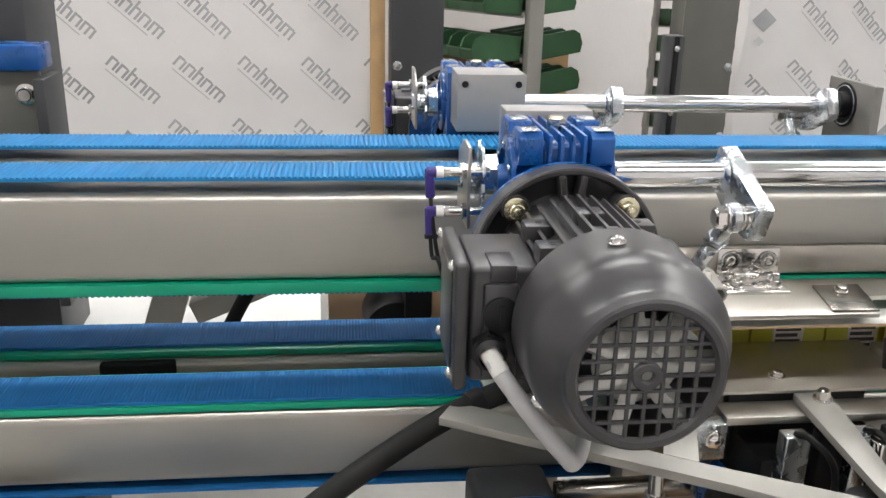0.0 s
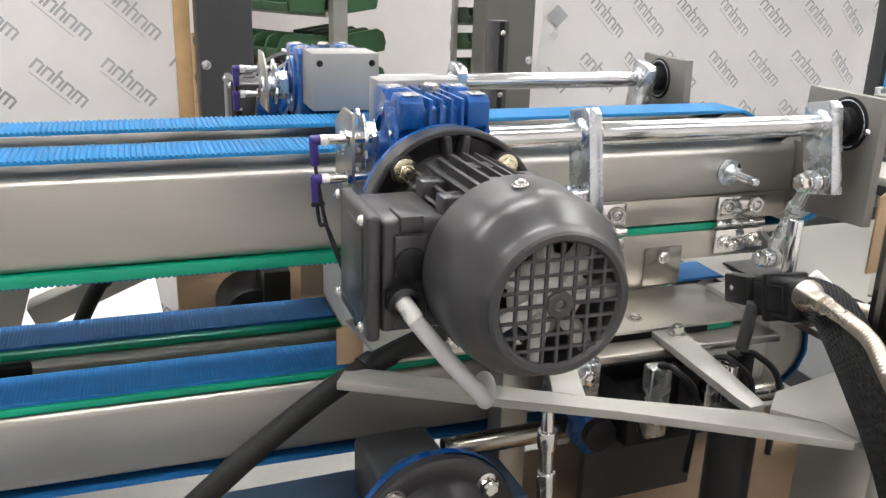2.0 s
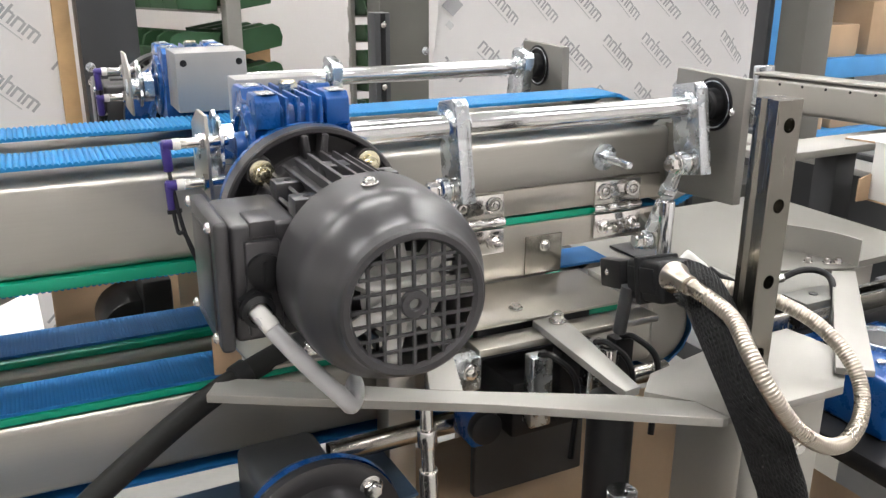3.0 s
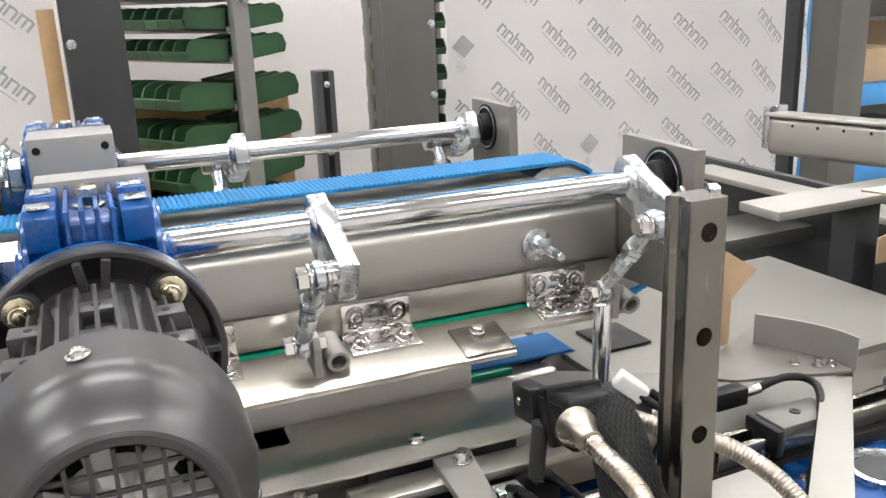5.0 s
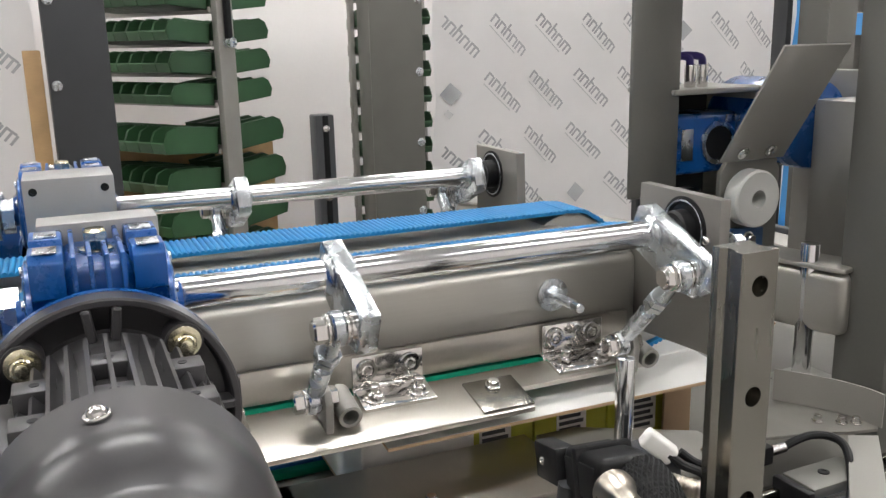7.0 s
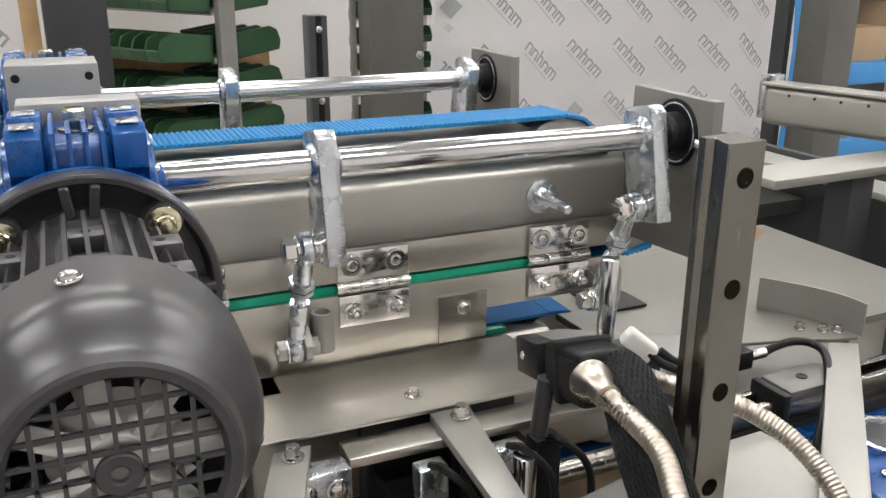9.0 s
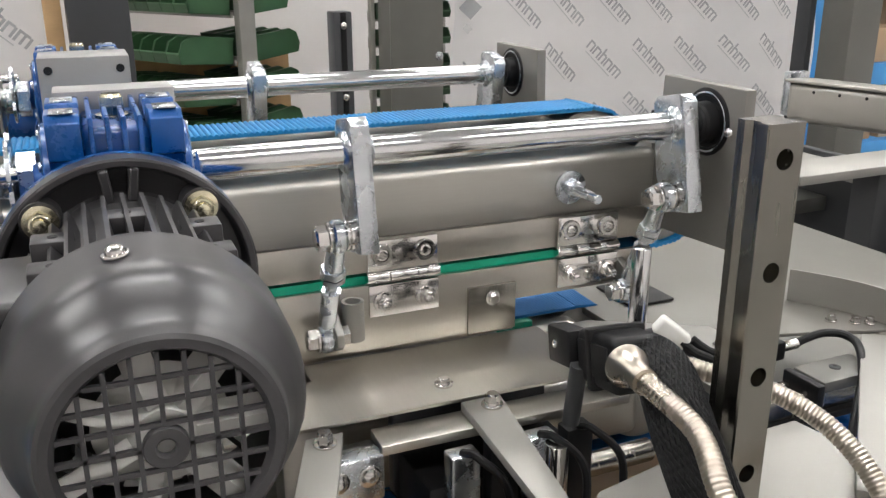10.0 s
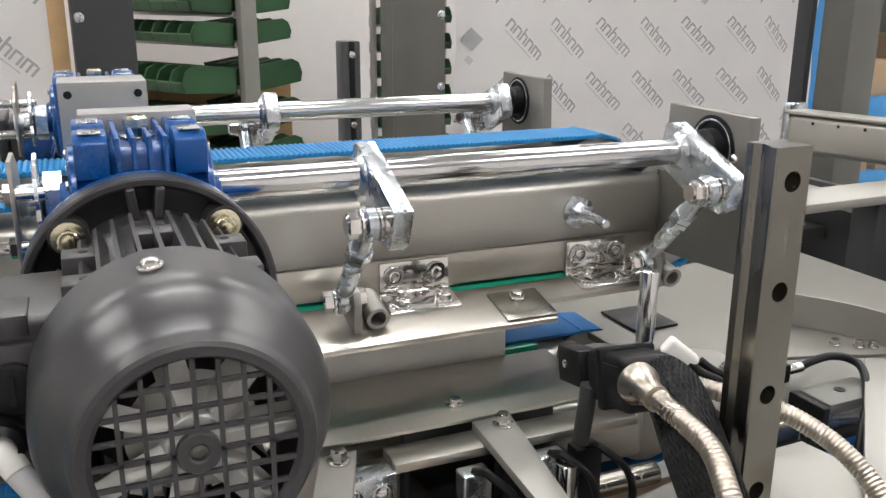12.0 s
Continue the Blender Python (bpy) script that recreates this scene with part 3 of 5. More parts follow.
    for x0, x1 in ((ox + 0.156, ox + 0.1745), (ox + 0.2105, ox + 0.229)):
        bm = B()
        out = x0 < cx - 0.01
        pts = [(0.6465, 1.092), (0.6580, 1.084), (0.7030, 1.084), (0.7170, 1.094), (0.7170, 1.216), (0.7090, 1.221), (0.6870, 1.221), (0.6850, 1.212), (0.6710, 1.212), (0.6690, 1.221), (0.6510, 1.221), (0.6465, 1.216), (0.6465, 1.196), (0.6530, 1.194), (0.6530, 1.186), (0.6465, 1.184)]
        prism(bm, [(Y(a), b) for a, b in pts], "x", x0, x1, 0.0012)
        half = part("gearbox_half", bm, BLUE, gb)
        xs, way = (x0, -1) if out else (x1, 1)
        bm = B()
        lathe(bm, [(0, 0.034), (0.003, 0.034), (0.0045, 0.031), (0.0045, 0.025), (0.002, 0.023), (0.002, 0.012), (0.010, 0.011), (0.010, 0)], (xs, Y(0.678), 1.177), (xs + way, Y(0.678), 1.177), 40)
        part("output_cover", bm, BLUE, half)
        for a in range(0, 360, 60):
            p = (xs, Y(0.6780) + 0.028 * math.cos(radians(a + 30)), 1.177 + 0.028 * math.sin(radians(a + 30)))
            part("cover_screw", socket_screw(B(), (p[0] + way * 0.004, p[1], p[2]), (way, 0, 0), 0.003, 0.002), ZINC, half)
        for y in (0.656, 0.695):
            y0, y1 = sorted((Y(y - 0.007), Y(y + 0.007)))
            part("foot_face", box(B(), x0 + 0.003, x1 - 0.003, y0, y1, 1.2212, 1.2222, 0.0003), ZINC, half, "bare machined foot")
    for k in range(4):
        x = ox + 0.1795 + k * 0.0087
        y0, y1 = sorted((Y(0.6450), Y(0.7170)))
        part("cooling_rib", box(B(), x - 0.0014, x + 0.0014, y0, y1, 1.098, 1.219, 0.0008), BLUE, gb)
    part("filler_plug", hexhead(B(), (ox + 0.193, Y(0.6830), 1.212), (0, 0, 1), 0.0075, 0.012, 0.010), YZINC, gb)
    face = 0.7715 if far else 0.7430
    y0, y1 = sorted((Y(0.7175), Y(face)))
    blk = part("mounting_block", box(B(), ox - 0.002 + 0.162, ox - 0.002 + 0.2355, y0, y1, 1.1612, 1.2225, 0.001), PLATE, t, "grey mounting block")
    for x in (ox + 0.168, ox + 0.2255):
        part("block_screw", socket_screw(B(), (x, Y(face), 1.212), (0, s, 0), 0.0035, 0.0012), BLACK, blk)
    # shaft stub with nut, sensor plate and two sensors
    bm = B()
    cyl(bm, (0.148, Y0(0.678), 1.177), (0.120, Y0(0.678), 1.177), 0.010, seg=24, bevel=0.001)
    hexhead(bm, (0.149, Y0(0.678), 1.177), (-1, 0, 0), 0.0165, 0.012)
    part("shaft_nut", bm, ZINC, t, "zinc shaft nut")
    bm = B()
    pts = []
    for k in range(32):
        a = 2 * math.pi * k / 32
        rr = 0.026 if k % 8 not in (0, 1) else 0.021
        pts.append((Y0(0.6730) + rr * math.cos(a), 1.180 + rr * math.sin(a)))
    prism(bm, pts, "x", 0.134, 0.1365, 0.0003)
    part("signal_disc", bm, ZINC, t, "bright zinc signal disc")
    plate = [(Y0(0.6430), 1.150), (Y0(0.7030), 1.150), (Y0(0.7030), 1.200), (Y0(0.6750), 1.214), (Y0(0.6430), 1.214)]
    part("sensor_plate", prism(B(), plate, "x", 0.122, 0.1245, 0.0004), STAINLESS, t, "steel sensor plate")
    for z, y in ((1.193, 0.652), (1.163, 0.648)):
        bm = cyl(B(), (0.140, Y0(y), z), (0.104, Y0(y), z), 0.0040, seg=16, bevel=0.0004)
        hexhead(bm, (0.122, Y0(y), z), (-1, 0, 0), 0.0065, 0.004)
        sn = part("sensor", bm, NICKEL, t, "nickel threaded sensor")
        part("sensor_collar", cyl(B(), (0.1045, Y0(y), z), (0.0985, Y0(y), z), 0.0045, seg=14, bevel=0.0006), WHITE_PLASTIC, sn)
        bm = cyl(B(), (0.0995, Y0(y), z), (0.091, Y0(y), z), 0.0042, seg=14, bevel=0.0008)
        cyl(bm, (0.0935, Y0(y), z + 0.003), (0.0945, Y0(y), z - 0.020), 0.0037, seg=14, bevel=0.0008)
        part("elbow_plug", bm, PURPLE, sn, "purple elbow plug")
        pts = smooth_path([(0.0945, Y0(y), z - 0.018), (0.096, Y0(y - 0.006), z - 0.035), (0.101, Y0(y - 0.014), 1.125), (0.116, Y0(0.6230), 1.075), (0.13, Y0(0.6630), 1.03)])
        part("sensor_cable", sweep(B(), pts, 0.0016, 8), BLACK, sn)
    part("cable_tie", cyl(B(), (0.0955, Y0(0.6480), 1.1445), (0.0957, Y0(0.6475), 1.1415), 0.0055, seg=12), BLACK, t)
    if not far:
        for ob in t.children:
            kind_of = ob.name.split(".")[0]
            if kind_of in ("shaft_nut", "signal_disc", "sensor_plate", "sensor", "cable_tie"):
                ob.location.x += 0.014
            if kind_of in ("sensor_plate", "sensor", "cable_tie"):
                ob.location.z -= 0.007
    return t


def motor_cable():
    t = thing("motor_cable", "light grey power cable from the motor's terminal box", "cable", (0.122, 0.49, 1.0))
    pts = smooth_path([(0.130, 0.486, 1.1155), (0.1335, 0.480, 1.1085), (0.146, 0.472, 1.0915), (0.161, 0.465, 1.0725), (0.1765, 0.4605, 1.0545), (0.1835, 0.467, 1.0450), (0.194, 0.487, 1.041), (0.206, 0.525, 1.030), (0.222, 0.585, 0.985)])
    part("sheath", sweep(B(), pts, 0.0056, 14), CABLE, t)
    part("sleeve", cyl(B(), (0.130, 0.485, 1.1150), (0.1375, 0.4765, 1.1035), 0.0066, 0.0058, seg=16, bevel=0.0006), WHITE_PLASTIC, t, "white cable sleeve")


# ---- flap folder ----
AXIS = (0.678, 1.177)
HINGE = (0.737, 1.0625)
LEVER, ROD = 0.0560, 0.1045
LUG = (-0.025, -0.0345)


def linkage(phi):
    """Lever and rod turn for a flap raised by phi degrees: joint places and angles on this side."""
    a = radians(-phi)
    f = (HINGE[0] + LUG[0] * math.cos(a) - LUG[1] * math.sin(a), HINGE[1] + LUG[0] * math.sin(a) + LUG[1] * math.cos(a))
    dy, dz = f[0] - AXIS[0], f[1] - AXIS[1]
    d = math.hypot(dy, dz)
    base = math.atan2(dz, dy)
    c = max(-1.0, min(1.0, (LEVER ** 2 + d * d - ROD ** 2) / (2 * LEVER * d)))
    ang = base - math.acos(c)
    b = (AXIS[0] + LEVER * math.cos(ang), AXIS[1] + LEVER * math.sin(ang))
    return math.degrees(ang) + 90, b, math.degrees(math.atan2(f[1] - b[1], f[0] - b[0])) + 90


def flap_folder(far):
    """Shaft with two levers and rods that swing a hinged folding plate."""
    s = -1 if far else 1
    Y = lambda v: mir(v, far)
    t = thing("flap_folder", "chrome shaft with levers and rods that swing a hinged folding plate", "folding unit", (0.33, Y(0.675), 1.0), "flap folders of the conveyor")
    o = ORIGIN[t]
    part("shaft", cyl(B(), (0.233, Y(0.678), 1.177), (0.645, Y(0.678), 1.177), 0.0105, seg=40, bevel=0.0008), CHROME, t, "polished chrome shaft")
    moving = {"lever": [], "rod": [], "flap": None, "o": o, "s": s}
    for x in (0.3525, 0.617):
        bm = B()
        w = 0.0135
        pts = [(-0.0165, 0.017), (-0.011, 0.023), (0.017, 0.023), (0.022, 0.018), (0.024, -0.040), (0.016, -0.066), (0.010, -0.069), (-0.0165, -0.069)]
        prism(bm, [(a * s, b) for a, b in pts], "x", 0, w, 0.0012)
        lv = part("lever", bm, ZINC, t, "zinc-plated flat lever", local=True)
        ORIGIN[lv] = Vector((0, 0, 0))
        bm = B()
        lathe(bm, [(0, 0.0105), (0, 0.0150), (-0.002, 0.0140), (-0.004, 0.0112), (-0.004, 0.0105), (0, 0.0105)], (0, 0, 0), (1, 0, 0), 28)
        lathe(bm, [(w, 0.0105), (w, 0.0150), (w + 0.002, 0.0140), (w + 0.004, 0.0112), (w + 0.004, 0.0105), (w, 0.0105)], (0, 0, 0), (1, 0, 0), 28)
        part("weld_bead", bm, ZINC, lv)
        bm = B()
        lathe(bm, [(0, 0.0105), (0.003, 0.0105), (0.003, 0.0085), (0.006, 0.0085), (0.006, 0.0065), (0.017, 0.0065)], (0, 0, -LEVER), (-1, 0, -LEVER), 24)
        hexhead(bm, (-0.0165, 0, -LEVER), (-1, 0, 0), 0.0088, 0.0085, 0.0105)
        part("lever_bolt", bm, NICKEL, lv, "bright hex bolt with spacers")
        moving["lever"].append((lv, x))
        bm = B()
        lathe(bm, [(-0.0045, 0.0060), (-0.0045, 0.0100), (-0.003, 0.0118), (0.003, 0.0118), (0.0045, 0.0100), (0.0045, 0.0060), (-0.0045, 0.0060)], (0, 0, 0), (1, 0, 0), 28)
        cyl(bm, (0, 0, -0.010), (0, 0, -0.032), 0.0064, 0.0072, seg=18)
        cyl(bm, (0, 0, -0.030), (0, 0, -0.036), 0.0092, seg=6)
        cyl(bm, (0, 0, -0.037), (0, 0, -0.042), 0.0092, seg=6)
        cyl(bm, (0, 0, -0.030), (0, 0, -0.068), 0.0046, seg=14)
        cyl(bm, (0, 0, -0.052), (0, 0, -0.088), 0.0070, 0.0066, seg=18)
        lathe(bm, [(-0.0045, 0.0050), (-0.0045, 0.0092), (-0.003, 0.0105), (0.003, 0.0105), (0.0045, 0.0092), (0.0045, 0.0050), (-0.0045, 0.0050)], (0, 0, -ROD), (1, 0, -ROD), 28)
        rd = part("connecting_rod", bm, ZINC, t, "zinc rod with ball joint ends", local=True)
        ORIGIN[rd] = Vector((0, 0, 0))
        part("joint_washer", cyl(B(), (0.0048, 0, 0), (0.0068, 0, 0), 0.0105, seg=24, bevel=0.0003), NICKEL, rd)
        moving["rod"].append((rd, x - 0.0110))
    # hinged plate: own space has the hinge line as x axis
    x0, x1 = 0.245, 0.636
    bm = B()
    prism(bm, [(x0, -0.006), (x0, -0.064), (0.512, -0.064), (0.512, -0.036), (x1, -0.036), (x1, -0.006)], "y", -0.002, 0.0025, 0.0005)
    fl = part("folding_plate", bm, STAINLESS, t, "brushed steel folding plate on hinges", local=True)
    ORIGIN[fl] = Vector((0, 0, 0))
    for v in fl.data.vertices:
        v.co.y *= s
    bm = box(B(), 0.4685, 0.5125, min(-0.0045 * s, -0.0021 * s), max(-0.0045 * s, -0.0021 * s), -0.0615, -0.020, 0.0005)
    tab = part("wear_tab", bm, RAIL, fl, "darker ground steel tab")
    part("tab_screw", hexhead(B(), (0.4905, -0.0045 * s, -0.031), (0, -s, 0), 0.0050, 0.004, 0.0065), NICKEL, tab)
    for xm in (0.3525, 0.617):
        xl = xm - 0.0110
        bm = B()
        prism(bm, [(-0.002 * s, -0.048), (-0.002 * s, -0.012), (-0.022 * s, -0.022), (-0.034 * s, -0.030), (-0.034 * s, -0.040), (-0.026 * s, -0.046)], "x", xl + 0.0065, xl + 0.0125, 0.001)
        part("lug", bm, ALUM, fl)
        bm = B()
        hexhead(bm, (xl - 0.0055, LUG[0] * s, LUG[1]), (-1, 0, 0), 0.0085, 0.0075, 0.0098)
        cyl(bm, (xl - 0.0055, LUG[0] * s, LUG[1]), (xl + 0.014, LUG[0] * s, LUG[1]), 0.0046, seg=14)
        hexhead(bm, (xl + 0.0126, LUG[0] * s, LUG[1]), (1, 0, 0), 0.0080, 0.006)
        part("lug_bolt", bm, NICKEL, fl)
        bm = B()
        lathe(bm, [(0, 0.0062), (0, 0.0088), (0.032, 0.0088), (0.032, 0.0062), (0, 0.0062)], (xl + 0.026, -0.0112 * s, -0.013), (xl + 0.026, -0.0112 * s, -0.1), 24)
        part("stop_tube", bm, ALUM, fl, "grey stop tube")
    moving["flap"] = fl
    for xc in (0.268, 0.4125, 0.5815):
        # leaf and barrel that stay on the beam
        hg = part("fixed_hinge_leaf", box(B(), xc - 0.0295, xc + 0.0295, min(Y(0.7335), Y(0.7365)), max(Y(0.7335), Y(0.7365)), 1.0675, 1.0925, 0.0006), NICKEL, t, "polished hinge leaf")
        for dx in (-0.0180, 0.0180):
            bm = B()
            lathe(bm, [(0, 0.0078), (0.0015, 0.0088), (0.0030, 0.0080), (0.0030, 0.0055), (0.0012, 0.0050), (0.0012, 0)], (xc + dx, Y(0.7335), 1.0815), (xc + dx, Y(0.7335) - s, 1.0815), 26)
            socket_screw(bm, (xc + dx, Y(0.7325), 1.0815), (0, -s, 0), 0.0046, 0.0022)
            part("hinge_screw", bm, NICKEL, hg)
        for a, b in ((-0.0305, -0.012), (0.012, 0.0305)):
            part("hinge_barrel", cyl(B(), (xc + a, Y(0.7345), 1.0625), (xc + b, Y(0.7345), 1.0625), 0.0048, seg=20, bevel=0.0005), NICKEL, hg)
        # leaf and barrel that swing
        bm = box(B(), xc - 0.0295, xc + 0.0295, min(-0.0055 * s, -0.0022 * s), max(-0.0055 * s, -0.0022 * s), -0.032, -0.006, 0.0006)
        cyl(bm, (xc - 0.0115, -0.0025 * s, 0), (xc + 0.0115, -0.0025 * s, 0), 0.0048, seg=20, bevel=0.0005)
        leaf = part("swinging_hinge_leaf", bm, NICKEL, fl, "polished hinge leaf", local=True)
        for dx in (-0.0180, 0.0180):
            bm = B()
            hexhead(bm, (xc + dx, -0.0055 * s, -0.020), (0, -s, 0), 0.0062, 0.0045, 0.0085)
            cyl(bm, (xc + dx, -0.0115 * s, -0.020), (xc + dx, -0.0185 * s, -0.020), 0.0036, seg=12, bevel=0.0006)
            part("hinge_bolt", bm, NICKEL, leaf)
    y0, y1 = sorted((Y(0.7370), Y(0.7415)))
    part("hinge_strip", box(B(), 0.242, 0.640, y0, y1, 1.0665, 1.0935, 0.0008), STAINLESS, t, "bare steel hinge strip")
    return moving


def bearing_plate(far):
    Y = lambda v: mir(v, far)
    s = -1 if far else 1
    t = thing("bearing_plate", "grey steel end plate with a black flanged shaft bearing", "bearing plate", (0.656, Y(0.68), 1.075), "bearing plates at the shaft ends")
    pts = [(0.636, 1.2070), (0.738, 1.2070), (0.7385, 1.146), (0.790, 1.146), (0.790, 1.078), (0.745, 1.0735), (0.636, 1.0805)]
    part("plate", prism(B(), [(Y(a), b) for a, b in pts], "x", 0.651, 0.661, 0.001), BEARING_PLATE, t)
    bm = B()
    lathe(bm, [(0, 0.0270), (0.0012, 0.0270), (0.0016, 0.0262), (0.0016, 0.0215), (0.0006, 0.0205), (0.0006, 0.0165), (0.010, 0.0160), (0.012, 0.0140), (0.012, 0.010)], (0.651, Y(0.678), 1.177), (0.5, Y(0.678), 1.177), 48)
    br = part("bearing", bm, BLACK, t, "black flange bearing")
    bm = B()
    lathe(bm, [(0.001, 0.0240), (0.0020, 0.0242), (0.0023, 0.0235), (0.0020, 0.0228), (0.001, 0.0228)], (0.651, Y(0.678), 1.177), (0.5, Y(0.678), 1.177), 48)
    part("seal_ring", bm, ZINC, br)
    for y, z in ((0.650, 1.173), (0.728, 1.095)):
        part("plate_screw", hexhead(B(), (0.651, Y(y), z), (-1, 0, 0), 0.0042, 0.004, 0.0, dome=True), NICKEL, t)
    part("plate_screw", hexhead(B(), (0.661, Y(0.637), 1.172), (1, 0, 0), 0.0065, 0.012, 0.009), ZINC, t)
    return t


hall()
askew(wrap_panel, -1.25, 0.240, 3.10, 0.0, 2.4, 3)
askew(wrap_panel, 1.575, 3.375, 3.12, 0.0, 2.4, 8)
askew(upright, 0.265, 0.435, 2.92, 3.04, DARKSTEEL, "anthracite steel upright with bolts", 0.285)
askew(upright, 1.250, 1.440, 2.92, 3.04, OLIVE_STEEL, "dark grey-green steel upright with bolts", 1.425)
askew(bin_rack, 1.0, 4.05, 30, [(0.35, True), (0.53, True), (0.71, True), (0.885, True), (1.085, False), (1.215, False), (1.345, False), (1.485, False), (1.62, False)])

askew(small_bin_rack, 1.655, 4.05)

UPPER = [conveyor("upper_conveyor", f, 1.0640, 1.1445, True) for f in (False, True)]
LOWER = [conveyor("lower_conveyor", f, 0.861, 0.9345, False) for f in (False, True)]
# lower pair gets the blue with shade already in its colour
BELTS = [belt(f, u, BELT if u else BELT_SHADED) for u in (True, False) for f in (False, True)]
frame_stud(0.5655, 0.742, 1.1170, 0.037)
frame_stud(-0.272, 0.742, 1.112, 0.048)
MOTORS = [gear_motor(False), gear_motor(True)]
motor_cable()
FOLDERS = [flap_folder(False), flap_folder(True)]
PLATES = [bearing_plate(False), bearing_plate(True)]
# ---- tray, brackets and rail in front of the belts ----
def tray():
    t = thing("transfer_tray", "brushed stainless transfer tray with rail and screws", "tray", (0.43, 0.66, 1.0))
    part("sheet", prism(B(), [(0.160, 0.636), (0.534, 0.636), (0.534, 0.7325), (0.150, 0.7325)], "z", 0.9955, 0.9985, 0.0006), STAINLESS, t)
    part("edge_rail", box(B(), 0.350, 0.545, 0.606, 0.6325, 0.9840, 0.9912, 0.0008), STAINLESS, t)
    for x, y, z in ((0.4170, 0.6610, 0.9985), (0.27, 0.660, 0.9985)):
        part("tray_screw", hexhead(B(), (x, y, z), (0, 0, 1), 0.0048, 0.004, 0.0072), NICKEL, t)
    part("side_block", prism(B(), [(0.536, 0.612), (0.663, 0.612), (0.663, 0.664), (0.574, 0.716), (0.536, 0.716)], "z", 0.9955, 1.004, 0.001), ALUM, t)
    for x, y in ((0.552, 0.628), (0.644, 0.628)):
        part("block_screw", hexhead(B(), (x, y, 1.004), (0, 0, 1), 0.0045, 0.004, 0.006, dome=True), NICKEL, t)
    part("support_leg", box(B(), 0.30, 0.33, 0.70, 0.735, 0.0, 0.9985, 0.003), STEEL, t)


def bracket():
    t = thing("flat_bar_bracket", "light grey flat-bar triangle bracket bolted to the tray", "bracket", (0.4, 0.5, 0.99))
    z0, z1 = 0.9915, 0.9985
    part("long_bar", prism(B(), [(0.110, 0.622), (0.125, 0.646), (0.1524, 0.6298), (0.2759, 0.5466), (0.3996, 0.4767), (0.4400, 0.4445), (0.4459, 0.4146), (0.4402, 0.4144), (0.3046, 0.5066), (0.1986, 0.5691)], "z", z0, z1, 0.0006), ALUM, t)
    part("short_bar", prism(B(), [(0.4030, 0.4985), (0.4030, 0.4815), (0.4185, 0.4830), (0.4455, 0.6325), (0.4140, 0.6325)], "z", z0, z1, 0.0006), ALUM, t)
    part("stay_bar", prism(B(), [(0.268, 0.5530), (0.290, 0.5395), (0.324, 0.628), (0.298, 0.628)], "z", z0, z1, 0.0006), ALUM, t)
    pts = [(0.4152, 0.4740), (0.4408, 0.4450), (0.4468, 0.4150), (0.5628, 0.4104), (0.616, 0.4500), (0.6150, 0.4900), (0.6120, 0.5130), (0.5186, 0.512), (0.4409, 0.4972)]
    part("gusset_plate", prism(B(), pts, "z", z0, z1, 0.0006), ALUM, t)
    part("bracket_bolt", hexhead(B(), (0.4325, 0.6190, 0.9985), (0, 0, 1), 0.0055, 0.008, 0.008), NICKEL, t)
    part("bracket_bolt", hexhead(B(), (0.308, 0.617, 0.9985), (0, 0, 1), 0.0055, 0.008, 0.008), NICKEL, t)
    # strut under the bar
    bm = B()
    cyl(bm, (0.262, 0.548, 0.991), (0.268, 0.548, 0.85), 0.0055, seg=18)
    cyl(bm, (0.2630, 0.548, 0.968), (0.2636, 0.548, 0.952), 0.0080, seg=18, bevel=0.001)
    cyl(bm, (0.2645, 0.548, 0.930), (0.2665, 0.548, 0.885), 0.0078, seg=18, bevel=0.001)
    part("strut", bm, NICKEL, t, "nickel strut")
    # pedestal under the plate
    part("pedestal", box(B(), 0.475, 0.565, 0.425, 0.50, 0.02, 0.991, 0.004), STEEL, t, "grey sheet steel pedestal")
    part("pedestal_bolt", hexhead(B(), (0.535, 0.425, 0.945), (0, -1, 0), 0.006, 0.005, 0.009), NICKEL, t)
    # leaning arm with a curved fence
    arm = [(0.5720, 0.4270), (0.5950, 0.4080), (0.7800, 0.5760), (0.7590, 0.5880)]
    part("long_arm", prism(B(), arm, "z", 1.0000, 1.0060, 0.0006), ALUM, t)


def curved_fence():
    t = thing("curved_fence", "thin curved stainless guide fence on the deck", "guide fence", (0.76, 0.61, 1.0))
    bm = B()
    n = 16
    lo, hi = [], []
    for k in range(n + 1):
        u = k / n
        x = 0.7585 + 0.034 * math.sin(math.pi * 0.55 * u)
        y = 0.670 - 0.087 * u
        lo.append((x, y))
    back = [(a + 0.002, b + 0.0006) for a, b in lo]
    prism(bm, lo + back[::-1], "z", 1.0065, 1.036)
    part("fence", bm, ALUM, t)
    part("fence_plate", prism(B(), [(0.675, 0.632), (0.725, 0.675), (0.795, 0.708), (0.840, 0.660), (0.828, 0.612), (0.790, 0.585), (0.765, 0.592), (0.738, 0.604), (0.690, 0.618)], "z", 1.0030, 1.0060, 0.0006), DECK, t, "worn grey plate under the fence")
    for x, y in ((0.772, 0.606), (0.782, 0.600), (0.757, 0.618)):
        part("fence_screw", hexhead(B(), (x, y, 1.0062), (0, 0, 1), 0.0036, 0.005, 0.005), NICKEL, t)


